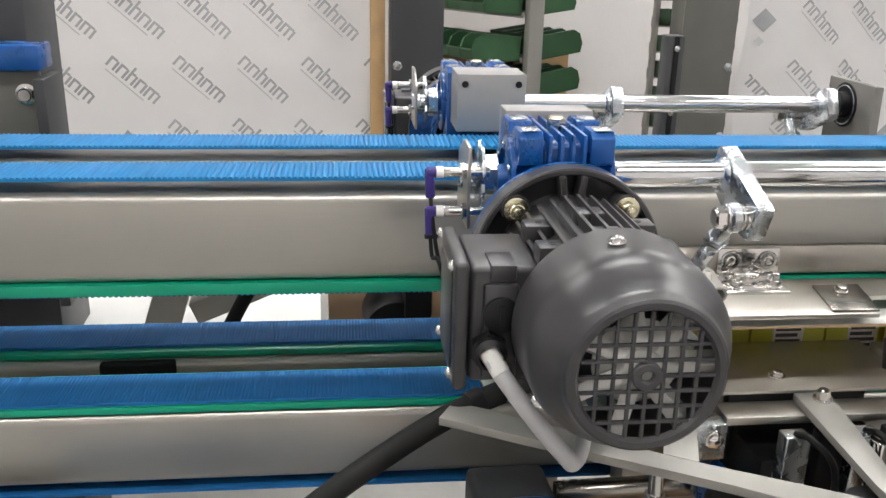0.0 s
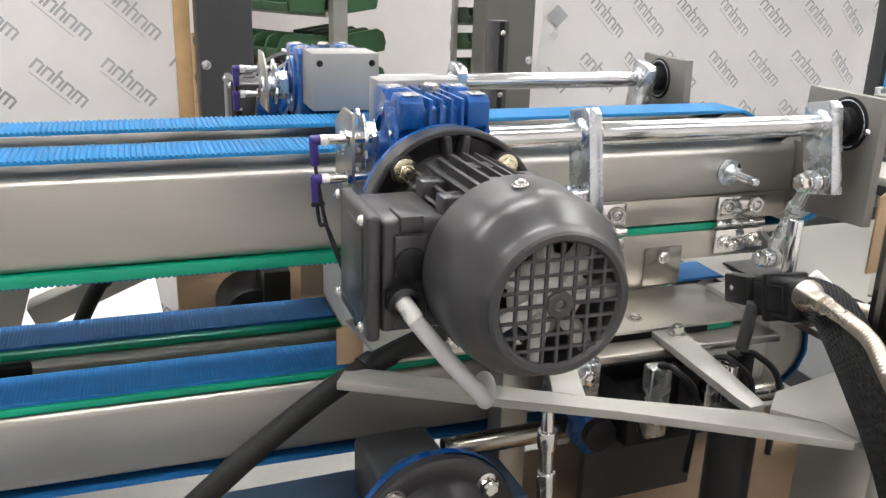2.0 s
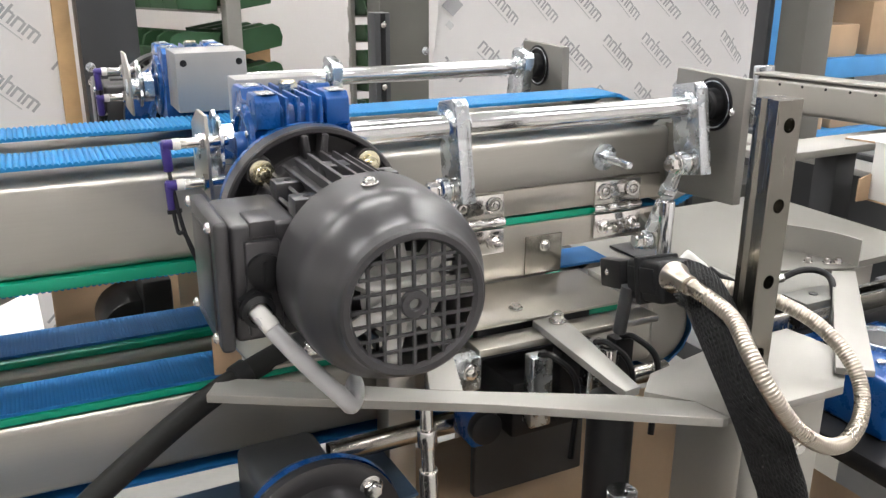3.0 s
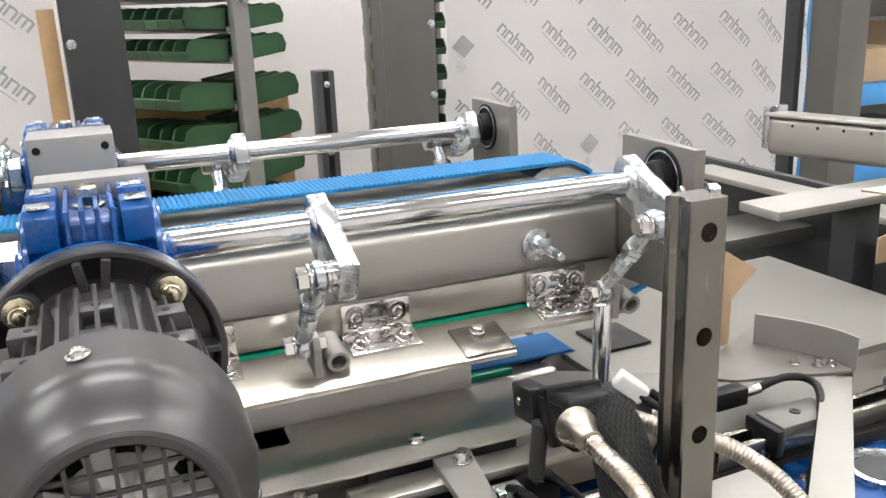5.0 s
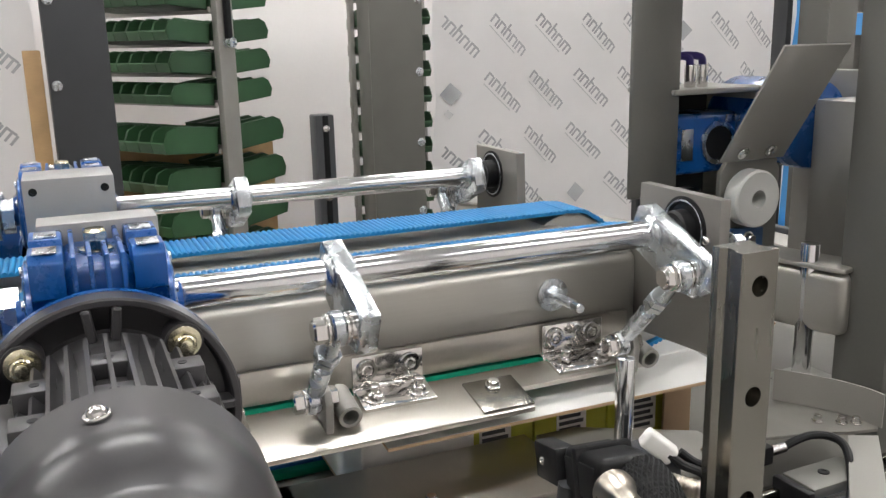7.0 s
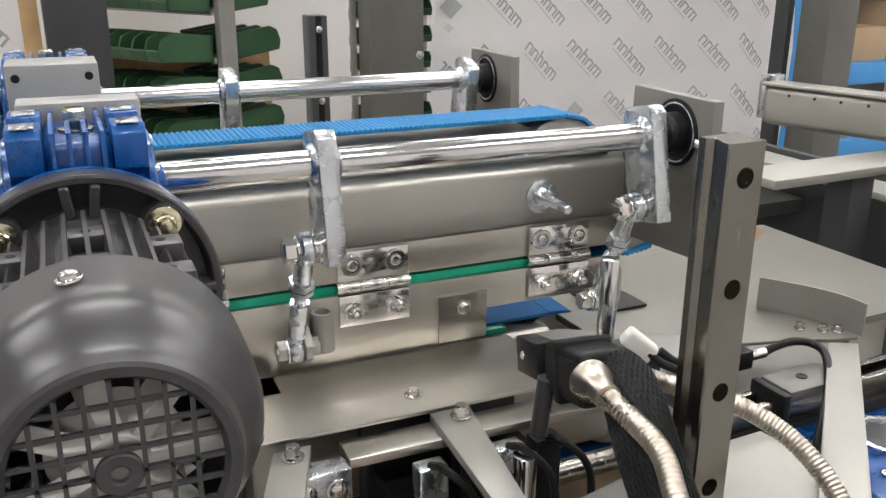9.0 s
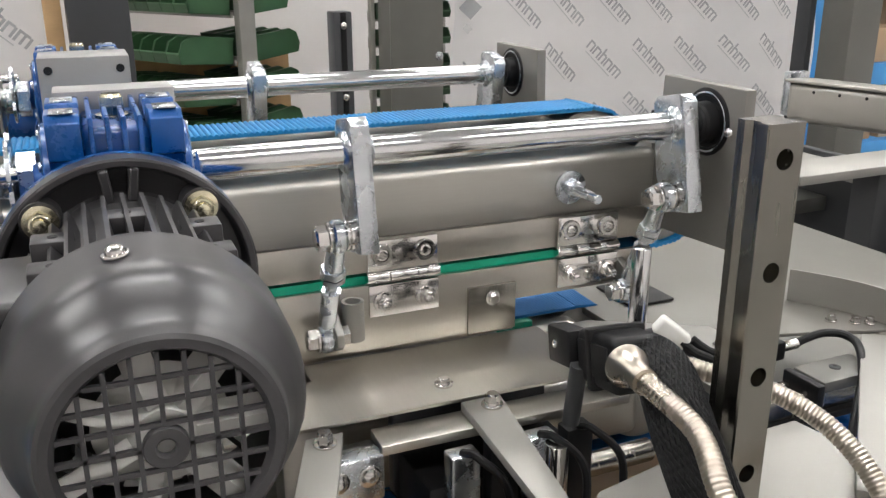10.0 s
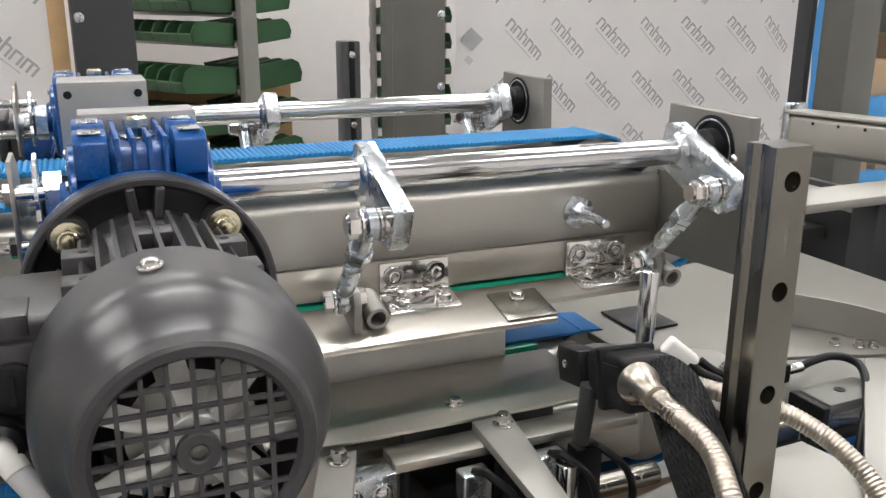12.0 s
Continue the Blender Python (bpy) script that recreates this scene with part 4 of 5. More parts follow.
def linear_rail():
    t = thing("linear_rail", "upright steel linear guide rail with counterbored holes", "linear rail", (0.504, 0.457, 0.6))
    x0, x1, y0, y1, zt = 0.4915, 0.5165, 0.4460, 0.4680, 1.2235
    # profile with waisted sides
    prof = [(x0, y0 + 0.001), (x0 + 0.001, y0), (x1 - 0.001, y0), (x1, y0 + 0.001), (x1, y0 + 0.006), (x1 - 0.003, y0 + 0.009), (x1 - 0.003, y0 + 0.014), (x1, y0 + 0.017), (x1, y1), (x0, y1), (x0, y0 + 0.017), (x0 + 0.003, y0 + 0.014), (x0 + 0.003, y0 + 0.009), (x0, y0 + 0.006)]
    ob = part("rail", prism(B(), prof, "z", 0.80, zt), RAIL, t, "ground steel rail", smooth=False)
    holes = [1.2052 - 0.0604 * k for k in range(6)]
    cut = B()
    for z in holes:
        cyl(cut, (0.504, 0.430, z), (0.504, 0.457, z), 0.0056, seg=24)
        cyl(cut, (0.504, 0.456, z), (0.504, 0.480, z), 0.0035, seg=16)
    me = bpy.data.meshes.new("holes")
    cut.to_mesh(me)
    cut.free()
    tool = bpy.data.objects.new("holes", me)
    scene.collection.objects.link(tool)
    tool.location = -ORIGIN[t]
    tool.parent = t
    md = ob.modifiers.new("bore", "BOOLEAN")
    md.object, md.solver = tool, "EXACT"
    bpy.context.view_layer.update()
    deps = bpy.context.evaluated_depsgraph_get()
    done = bpy.data.meshes.new_from_object(ob.evaluated_get(deps))
    ob.modifiers.clear()
    old, ob.data = ob.data, done
    bpy.data.objects.remove(tool)
    part("foot", box(B(), 0.47, 0.54, 0.44, 0.52, 0.0, 0.795, 0.003), STEEL, t)


def guide_post():
    t = thing("guide_post", "slim polished steel post beside the folding plate", "post", (0.565, 0.632, 1.0042))
    part("post", cyl(B(), (0.565, 0.632, 1.0060), (0.565, 0.632, 1.0965), 0.0072, seg=28, bevel=0.001), CHROME, t)
    part("post_foot", cyl(B(), (0.565, 0.632, 1.0042), (0.565, 0.632, 1.0075), 0.0095, seg=24, bevel=0.0006), NICKEL, t)


SLEEVE = [(0.500, 0.545, 1.055), (0.491, 0.515, 1.063), (0.4765, 0.485, 1.066), (0.4630, 0.453, 1.055), (0.4590, 0.4270, 1.033), (0.4605, 0.4040, 1.004), (0.4695, 0.3895, 0.966), (0.481, 0.3845, 0.930), (0.490, 0.385, 0.86), (0.492, 0.388, 0.70)]
CONDUIT = [(0.4455, 0.472, 1.0845), (0.444, 0.458, 1.084), (0.4469, 0.4252, 1.0745), (0.438, 0.3972, 1.0605), (0.4402, 0.3774, 1.0397), (0.4589, 0.3671, 1.0112), (0.4925, 0.3678, 0.9875), (0.528, 0.3761, 0.9763), (0.5556, 0.3868, 0.9834), (0.5707, 0.4002, 0.998), (0.5737, 0.4142, 1.0139), (0.5724, 0.4345, 1.0285), (0.5661, 0.4568, 1.0399), (0.5497, 0.4822, 1.05), (0.52, 0.515, 1.056), (0.506, 0.545, 1.056), (0.5, 0.565, 1.05)]


def hoses():
    t = thing("cable_clamp", "black plastic cable clamp with metal hose fitting", "cable clamp", (0.45, 0.50, 1.0))
    m = Matrix.Translation((0.4830, 0.553, 1.057)) @ Matrix.Rotation(radians(-98), 4, "Z") @ Matrix.Rotation(radians(-14), 4, "Y")
    bm = B()
    box(bm, -0.020, 0.034, -0.014, 0.022, -0.020, 0.016, 0.005, 3, turn=m)
    box(bm, -0.003, 0.005, -0.0165, 0.0245, -0.0225, 0.0185, 0.002, 2, turn=m)
    box(bm, -0.016, 0.026, -0.0155, -0.0135, -0.012, 0.010, 0.001, 2, turn=m)
    part("clamp_body", bm, BLACK, t)
    part("clamp_tongue", box(B(), -0.056, -0.0195, -0.020, -0.004, -0.012, 0.014, 0.002, 2, turn=m), BLACK, t)
    part("clamp_screw", hexhead(B(), m @ Vector((-0.042, -0.020, 0.002)), m.to_3x3() @ Vector((0, -1, 0)), 0.003, 0.002, dome=True), NICKEL, t)
    bm = B()
    lathe(bm, [(0, 0.010), (0.003, 0.0125), (0.007, 0.0125), (0.012, 0.0098), (0.018, 0.0080), (0.028, 0.0076), (0.028, 0)], (0.4490, 0.4930, 1.0835), (0.4430, 0.4620, 1.0850), 32)
    part("hose_fitting", bm, HOSE, t, "nickel cone fitting")
    part("clamp_arm", cyl(B(), (0.470, 0.575, 0.9986), (0.470, 0.568, 1.045), 0.006, seg=14), DARKSTEEL, t)
    h = thing("braided_hose", "thick black braided cable sleeve", "hose", (0.46, 0.45, 0.7))
    pts = smooth_path(SLEEVE)
    part("sleeve", sweep(B(), pts, 0.0172, 28, 0.0004, 0.0040), RUBBER, h)
    bm = B()
    for k in range(72):
        a = 2 * math.pi * k / 36
        tw = 0.07 if k < 36 else -0.07
        sp = []
        for i, p in enumerate(pts):
            d = (pts[min(i + 1, len(pts) - 1)] - pts[max(i - 1, 0)]).normalized()
            side = d.cross(Vector((0.12, 0.2, 1))).normalized()
            up = side.cross(d)
            sp.append(p + 0.0175 * (side * math.cos(a + i * tw) + up * math.sin(a + i * tw)))
        sweep(bm, sp, 0.00055, 4)
    part("braid", bm, BLACK, h, "woven black strands", kind="stuff")
    c = thing("metal_conduit", "looped corrugated nickel conduit hose", "hose", (0.52, 0.42, 0.9))
    part("conduit", sweep(B(), smooth_path(CONDUIT), 0.0061, 18, 0.00026, 0.0027), HOSE, c)
    part("hose_nut", cyl(B(), Vector(CONDUIT[-1]) + Vector((0.006, -0.014, 0.002)), Vector(CONDUIT[-1]) + Vector((-0.002, 0.006, -0.001)), 0.0088, seg=6), NICKEL, c)
    s = thing("white_sensor", "small white plastic sensor with black leads", "sensor", (0.545, 0.575, 1.03))
    m = Matrix.Translation((0.548, 0.572, 1.052)) @ Matrix.Rotation(radians(-30), 4, "Z") @ Matrix.Rotation(radians(38), 4, "Y")
    part("sensor_head", box(B(), -0.013, 0.013, -0.006, 0.006, -0.007, 0.007, 0.003, 3, turn=m), WHITE_PLASTIC, s)
    for dx in (0, 0.010):
        pts = smooth_path([(0.552 + dx, 0.566, 1.047), (0.560 + dx, 0.560, 1.040), (0.575 + dx, 0.552, 1.030), (0.585, 0.545, 1.0)])
        part("lead", sweep(B(), pts, 0.0032, 10), BLACK, s)
    part("sensor_foot", box(B(), 0.535, 0.565, 0.566, 0.600, 1.013, 1.045, 0.002), DARKSTEEL, s)


def black_hose():
    t = thing("rubber_hose", "black corrugated rubber hose under the motor", "hose", (0.1, 0.62, 0.9))
    pts = smooth_path([(0.30, 0.70, 0.985), (0.24, 0.682, 1.004), (0.185, 0.660, 1.004), (0.12, 0.640, 0.988), (0.06, 0.618, 0.964), (0.01, 0.600, 0.938), (-0.05, 0.585, 0.895), (-0.10, 0.575, 0.84), (-0.13, 0.57, 0.75)])
    part("hose", sweep(B(), pts, 0.0098, 16), RUBBER, t)
    part("hose_clip", cyl(B(), (0.150, 0.650, 0.998), (0.138, 0.646, 0.994), 0.0112, seg=24, bevel=0.001), BLACK, t, "black hose clip")
    t = thing("rubber_hose", "thin black hose behind the lower belts", "hose", (-0.05, 1.1, 0.95))
    pts = smooth_path([(0.02, 1.02, 1.045), (-0.01, 1.05, 1.0), (-0.06, 1.06, 0.95), (-0.10, 1.06, 0.88)])
    part("hose", sweep(B(), pts, 0.009, 14), RUBBER, t)
    part("hose_clip", cyl(B(), (-0.055, 1.06, 0.956), (-0.062, 1.06, 0.946), 0.0105, seg=20, bevel=0.001), BLACK, t, "black hose clip")


def lower_motor():
    """Second motor below, of which the flange and body top come into view."""
    t = thing("lower_gear_motor", "charcoal motor with blue flange below the tray", "gear motor", (0.187, 0.58, 0.80))
    c = (0.187, 0.865)
    bm = B()
    lathe(bm, [(0, 0.046), (0.006, 0.0475), (0.0305, 0.0485), (0.036, 0.052), (0.036, 0.0665), (0.038, 0.070), (0.045, 0.070), (0.045, 0)], (c[0], 0.545, c[1]), (c[0], 1, c[1]), 64)
    fl = part("motor_flange", bm, MOTOR, t)
    bm = B()
    lathe(bm, [(0, 0.0715), (0.007, 0.0715), (0.010, 0.066), (0.04, 0.05)], (c[0], 0.5905, c[1]), (c[0], 1, c[1]), 64)
    part("gearbox_flange", bm, BLUE, t, "blue gearbox flange")
    for a in (45, 135, 225, 315):
        p = Vector((c[0] + 0.0575 * math.cos(radians(a)), 0.581, c[1] + 0.0575 * math.sin(radians(a))))
        part("flange_bolt", hexhead(B(), p, (0, -1, 0), 0.0075, 0.008, 0.0105), NICKEL, fl)
    bm = B()
    lathe(bm, [(0, 0), (0, 0.044), (0.09, 0.046), (0.09, 0)], (c[0], 0.45, c[1]), (c[0], 1, c[1]), 48)
    for k in range(36):
        m = Matrix.Translation((c[0], 0, c[1])) @ Matrix.Rotation(2 * math.pi * k / 36, 4, "Y")
        box(bm, -0.0011, 0.0011, 0.455, 0.54, 0.043, 0.055, turn=m)
    part("motor_body", bm, MOTOR, t)
    bm = box(B(), 0.150, 0.224, 0.632, 0.72, 0.80, 0.890, 0.008, 3)
    gbx = part("gearbox", bm, DARKSTEEL, t)
    part("frame_leg", box(B(), 0.16, 0.215, 0.722, 0.741, 0.0, 0.86, 0.003), STEEL, t)
    part("shaft", cyl(B(), (0.225, 0.675, 0.885), (0.62, 0.675, 0.885), 0.0105, seg=28, bevel=0.001), RAIL, t, "ground lower shaft")


def lower_clutter():
    """Dark mechanics under the tray."""
    t = thing("lower_return_belt", "blue-grey return belt below the lower conveyor", "belt", (0, 0.70, 0.84))
    part("belt", box(B(), -0.25, 0.30, 0.64, 0.735, 0.838, 0.842, 0.001), material("blue_grey_belt", (0.06, 0.10, 0.16), 0.45), t)
    part("belt_edge", box(B(), -0.25, 0.14, 0.636, 0.6395, 0.836, 0.843, 0.001), BELT_DARK, t, "blue belt edge")
    t = thing("kraft_sheet", "flat kraft cardboard sheet lying under the tray", "cardboard", (0.4, 0.62, 0.78))
    part("sheet", box(B(), 0.05, 0.75, 0.42, 0.80, 0.776, 0.782, 0.001), KRAFT, t)
    part("stack", box(B(), 0.06, 0.74, 0.43, 0.79, 0.0, 0.775, 0.003), KRAFT, t)
    t = thing("end_stop_block", "small black clamp block with bright screws under the tray", "clamp", (0.36, 0.62, 0.97))
    part("block", box(B(), 0.30, 0.345, 0.605, 0.630, 0.955, 0.988, 0.002), ZINC, t)
    for x in (0.312, 0.334):
        part("screw", hexhead(B(), (x, 0.605, 0.975), (0, -1, 0), 0.0065, 0.004, 0.008, dome=True), NICKEL, t)
    t = thing("valve_block", "black pneumatic valve block with hoses", "valve block", (0.42, 0.62, 0.9))
    bm = box(B(), 0.375, 0.50, 0.60, 0.66, 0.90, 0.955, 0.003)
    part("body", bm, BLACK, t)
    for k in range(4):
        x = 0.385 + k * 0.03
        part("coil", box(B(), x, x + 0.022, 0.585, 0.600, 0.915, 0.985, 0.002), BLACK if k % 2 else ZINC, t)
        pts = smooth_path([(x + 0.01, 0.59, 0.985), (x + 0.015, 0.575, 1.0 - 0.012), (x + 0.03, 0.56, 0.965), (x + 0.02, 0.55, 0.90)])
        part("air_line", sweep(B(), pts, 0.0030, 8), BLACK, t)
    part("fitting", cyl(B(), (0.46, 0.575, 0.93), (0.46, 0.575, 0.985), 0.0085, seg=18, bevel=0.001), NICKEL, t)
    part("bracket_angle", box(B(), 0.372, 0.502, 0.661, 0.672, 0.80, 0.998, 0.002), DARKSTEEL, t)
    t = thing("air_cylinder", "black pneumatic cylinder with bright rod end", "cylinder", (0.40, 0.50, 0.80))
    bm = cyl(B(), (0.405, 0.50, 0.80), (0.405, 0.50, 0.985), 0.019, seg=28, bevel=0.002)
    part("barrel", bm, BLACK, t)
    part("rod", cyl(B(), (0.385, 0.455, 0.78), (0.385, 0.455, 0.93), 0.010, 0.012, seg=20, bevel=0.001), CHROME, t)
    t = thing("blue_gear_unit", "blue gear unit below the gusset plate", "gear unit", (0.33, 0.6, 0.9))
    part("housing", box(B(), 0.345, 0.370, 0.62, 0.66, 0.885, 0.925, 0.005, 3), BLUE, t)
    part("cap", cyl(B(), (0.355, 0.62, 0.91), (0.355, 0.61, 0.91), 0.016, seg=24, bevel=0.001), BLACK, t)
    # drive on the far right of the tray
    t = thing("blue_drive", "blue worm drive with open bore beside the curved fence", "gear unit", (0.70, 0.47, 0.95))
    bm = box(B(), 0.672, 0.790, 0.440, 0.556, 0.90, 0.960, 0.006, 3)
    dv = part("housing", bm, BLUE, t)
    part("foot_rib", box(B(), 0.676, 0.735, 0.535, 0.553, 0.9602, 0.966, 0.002), BLUE, dv)
    part("foot_rib", box(B(), 0.690, 0.780, 0.444, 0.460, 0.9602, 0.966, 0.002), BLUE, dv)
    part("bore", lathe(B(), [(0, 0.029), (0.005, 0.029), (0.005, 0.024), (0.001, 0.023), (0.001, 0)], (0.744, 0.508, 0.9602), (0.744, 0.508, 1.1), 40), ZINC, dv)
    part("bore_hole", cyl(B(), (0.744, 0.508, 0.9605), (0.744, 0.508, 0.9620), 0.0225, seg=32), DARKSTEEL, dv)
    for x, y in ((0.682, 0.528), (0.700, 0.515), (0.720, 0.548), (0.782, 0.475), (0.700, 0.475)):
        part("screw", socket_screw(B(), (x, y, 0.9603), (0, 0, 1), 0.0045, 0.003), NICKEL, dv)
    t = thing("guide_carriage", "dark steel guide carriage block on a rail", "carriage", (0.69, 0.56, 1.0))
    part("rail", box(B(), 0.615, 0.86, 0.550, 0.556, 0.972, 0.990, 0.001), RAIL, t)
    part("rail", box(B(), 0.615, 0.86, 0.568, 0.574, 0.972, 0.990, 0.001), RAIL, t)
    part("block", box(B(), 0.672, 0.732, 0.543, 0.575, 0.9905, 1.000, 0.002), OLIVE_STEEL, t)
    part("block_hole", socket_screw(B(), (0.700, 0.560, 1.000), (0, 0, 1), 0.0045, 0.0008), BLACK, t)
    part("end_seal", box(B(), 0.664, 0.6715, 0.541, 0.577, 0.976, 0.999, 0.002), BLACK, t)
    # added bed, black so that the gap under the rails looks unlit
    part("slide_bed", box(B(), 0.612, 0.86, 0.545, 0.579, 0.940, 0.9715, 0.002), BLACK, t)
    t = thing("proximity_sensor", "black sensor with curved lead on the deck", "sensor", (0.66, 0.6, 1.0))
    part("body", box(B(), 0.655, 0.688, 0.598, 0.613, 0.992, 1.008, 0.002), BLACK, t)
    pts = smooth_path([(0.699, 0.601, 1.002), (0.711, 0.600, 1.006), (0.728, 0.597, 1.009), (0.741, 0.588, 1.008), (0.736, 0.570, 1.006), (0.708, 0.541, 0.998), (0.680, 0.520, 0.975), (0.66, 0.505, 0.93)])
    part("lead", sweep(B(), pts, 0.0034, 10), BLACK, t)
    part("plug", cyl(B(), (0.688, 0.6035, 1.001), (0.702, 0.601, 1.003), 0.0045, seg=14, bevel=0.0008), NICKEL, t)


def outfeed_deck():
    """Light grey sheet deck on the right, which the boxes come over."""
    t = thing("infeed_deck", "light grey sheet metal infeed deck with rails", "deck", (1.1, 0.8, 0.95))
    part("deck_sheet", prism(B(), [(0.672, 0.640), (0.672, 1.02), (1.12, 1.02), (1.12, 0.715), (0.90, 0.715), (0.86, 0.640)], "z", 0.934, 0.9425, 0.001), DECK, t)
    part("end_cover", box(B(), 0.715, 0.772, 0.838, 0.905, 0.9430, 0.9462, 0.001), BLACK, t, "black belt end cover")
    # added black sheet: stands in for the unlit void below the rails
    part("machine_base", box(B(), 0.64, 1.0, 0.40, 0.63, 0.88, 0.90, 0.004), BLACK, t, "black plate standing in for the dark void under the deck")
    part("near_rail", box(B(), 0.86, 1.9, 0.585, 0.610, 0.960, 0.975, 0.003), DARKSTEEL, t)
    for k in range(4):
        pts = smooth_path([(0.78 + 0.02 * k, 0.60, 0.955), (0.83, 0.575 - 0.012 * k, 0.985 + 0.004 * k), (0.88, 0.545 - 0.01 * k, 0.965), (0.93, 0.50, 0.92)])
        part("black_lead", sweep(B(), pts, 0.004, 10), BLACK, t)
    part("cross_bar", box(B(), 1.15, 2.2, 1.035, 1.12, 0.985, 1.000, 0.003), ALUM, t)
    part("cross_bar", box(B(), 1.52, 1.60, 0.50, 1.7, 0.900, 0.914, 0.003), ALUM, t)
    part("deck_leg", box(B(), 0.98, 1.04, 0.74, 0.80, 0, 0.933, 0.003), STEEL, t)
    part("deck_leg", box(B(), 1.33, 1.38, 1.05, 1.10, 0, 0.984, 0.003), DARKSTEEL, t)
    part("dark_tray", box(B(), 1.08, 2.6, 0.4, 2.0, 0.60, 0.64, 0.004), DARKSTEEL, t)
    part("dark_skirt", box(B(), 1.62, 1.64, 0.4, 2.0, 0.641, 0.92, 0.004), DARKSTEEL, t)
    t = thing("cable_tray", "grey slotted cable tray beyond the deck", "cable tray", (1.15, 1.45, 0.8))
    part("tray", box(B(), 0.8, 2.2, 1.40, 1.55, 0.80, 0.83, 0.003), OLIVE_STEEL, t)
    for k in range(10):
        x = 0.9 + k * 0.045
        part("slat", box(B(), x, x + 0.015, 1.39, 1.40, 0.80, 0.87, 0.002), DARKSTEEL, t)
    t = thing("kraft_offcut", "loose kraft cardboard corner standing by the guide fence", "cardboard", (0.74, 0.68, 1.0065))
    card = [(0.722, 1.0065), (0.738, 1.0065), (0.738, 1.052), (0.767, 1.075), (0.731, 1.098), (0.722, 1.092)]
    part("offcut", prism(B(), card, "y", 0.6795, 0.6825, 0.0004), KRAFT, t)


def box_of_cartons():
    t = thing("shipping_box", "white and kraft cardboard box holding lime printed cartons", "cardboard box", (0, 0, 0), "boxes on the conveyor")
    L, W, H, k = 0.330, 0.0955, 0.0935, 0.003
    E = L + 0.026
    part("base", box(B(), -L, 0, -W, W, 0, k, 0.0005), KRAFT, t)
    for s in (-1, 1):
        y0, y1 = sorted((s * W, s * (W - k)))
        part("end_flap", prism(B(), [(-E, 0.001), (-L, 0.001), (-L, 0.044), (-E, 0.038)], "y", y0, y1, 0.0004), KRAFT, t, "kraft end flap")
    part("lid", box(B(), -L - 0.002, 0.002, -W, W, H, H + k, 0.0006), CARD_WHITE, t, "white cardboard lid")
    for x, m in ((-L, CARD_WHITE), (-k, CARD_WHITE)):
        part("end_wall", box(B(), x, x + k, -W + 0.001, W - 0.001, k, H, 0.0004), m, t)
    for s in (-1, 1):
        for x0, x1, m in ((-L + 0.001, -L + 0.10, CARD_WHITE), (-0.032, -0.001, KRAFT)):
            y0, y1 = sorted((s * W, s * (W - k)))
            part("dust_flap", box(B(), x0, x1, y0, y1, k, H - 0.001, 0.0004), m, t)
    n = 4
    w = (L - 0.02) / n
    for i in range(n):
        for s in (-1, 1):
            x = -L + 0.01 + i * w
            y0, y1 = sorted((s * 0.006, s * (W - 0.012)))
            c = part("carton", box(B(), x + 0.001, x + w - 0.001, y0, y1, k + 0.0005, H - 0.006, 0.0008), CARTON, t, "lime printed carton")
            ya, yb = sorted((s * (W - 0.0118), s * (W - 0.0112)))
            part("label", box(B(), x + w * 0.30, x + w * 0.70, ya, yb, 0.018, 0.062), CARD_WHITE, c, "white label")
            ya, yb = sorted((s * (W - 0.0111), s * (W - 0.0107)))
            bars = B()
            for q in range(6):
                box(bars, x + w * 0.33, x + w * (0.66 if q % 2 else 0.62), ya, yb, 0.022 + q * 0.0062, 0.0255 + q * 0.0062)
            part("label_bars", bars, PRINT, c)
    flaps = []
    for s in (1, -1):
        bm = box(B(), -L + 0.002, -0.002, -0.0015, 0.0015, -0.060, -0.001, 0.0004)
        f = part("lid_flap", bm, [KRAFT], t, "kraft side of the lid flap", local=True)
        ORIGIN[f] = Vector((0, 0, 0))
        y0, y1 = sorted((-0.0019 * s, -0.0016 * s))
        part("flap_liner", box(B(), -L + 0.002, -0.002, y0, y1, -0.0598, -0.001), CARD_WHITE, f, "white outer liner", local=True)
        flaps.append((f, s))
    return t, flaps


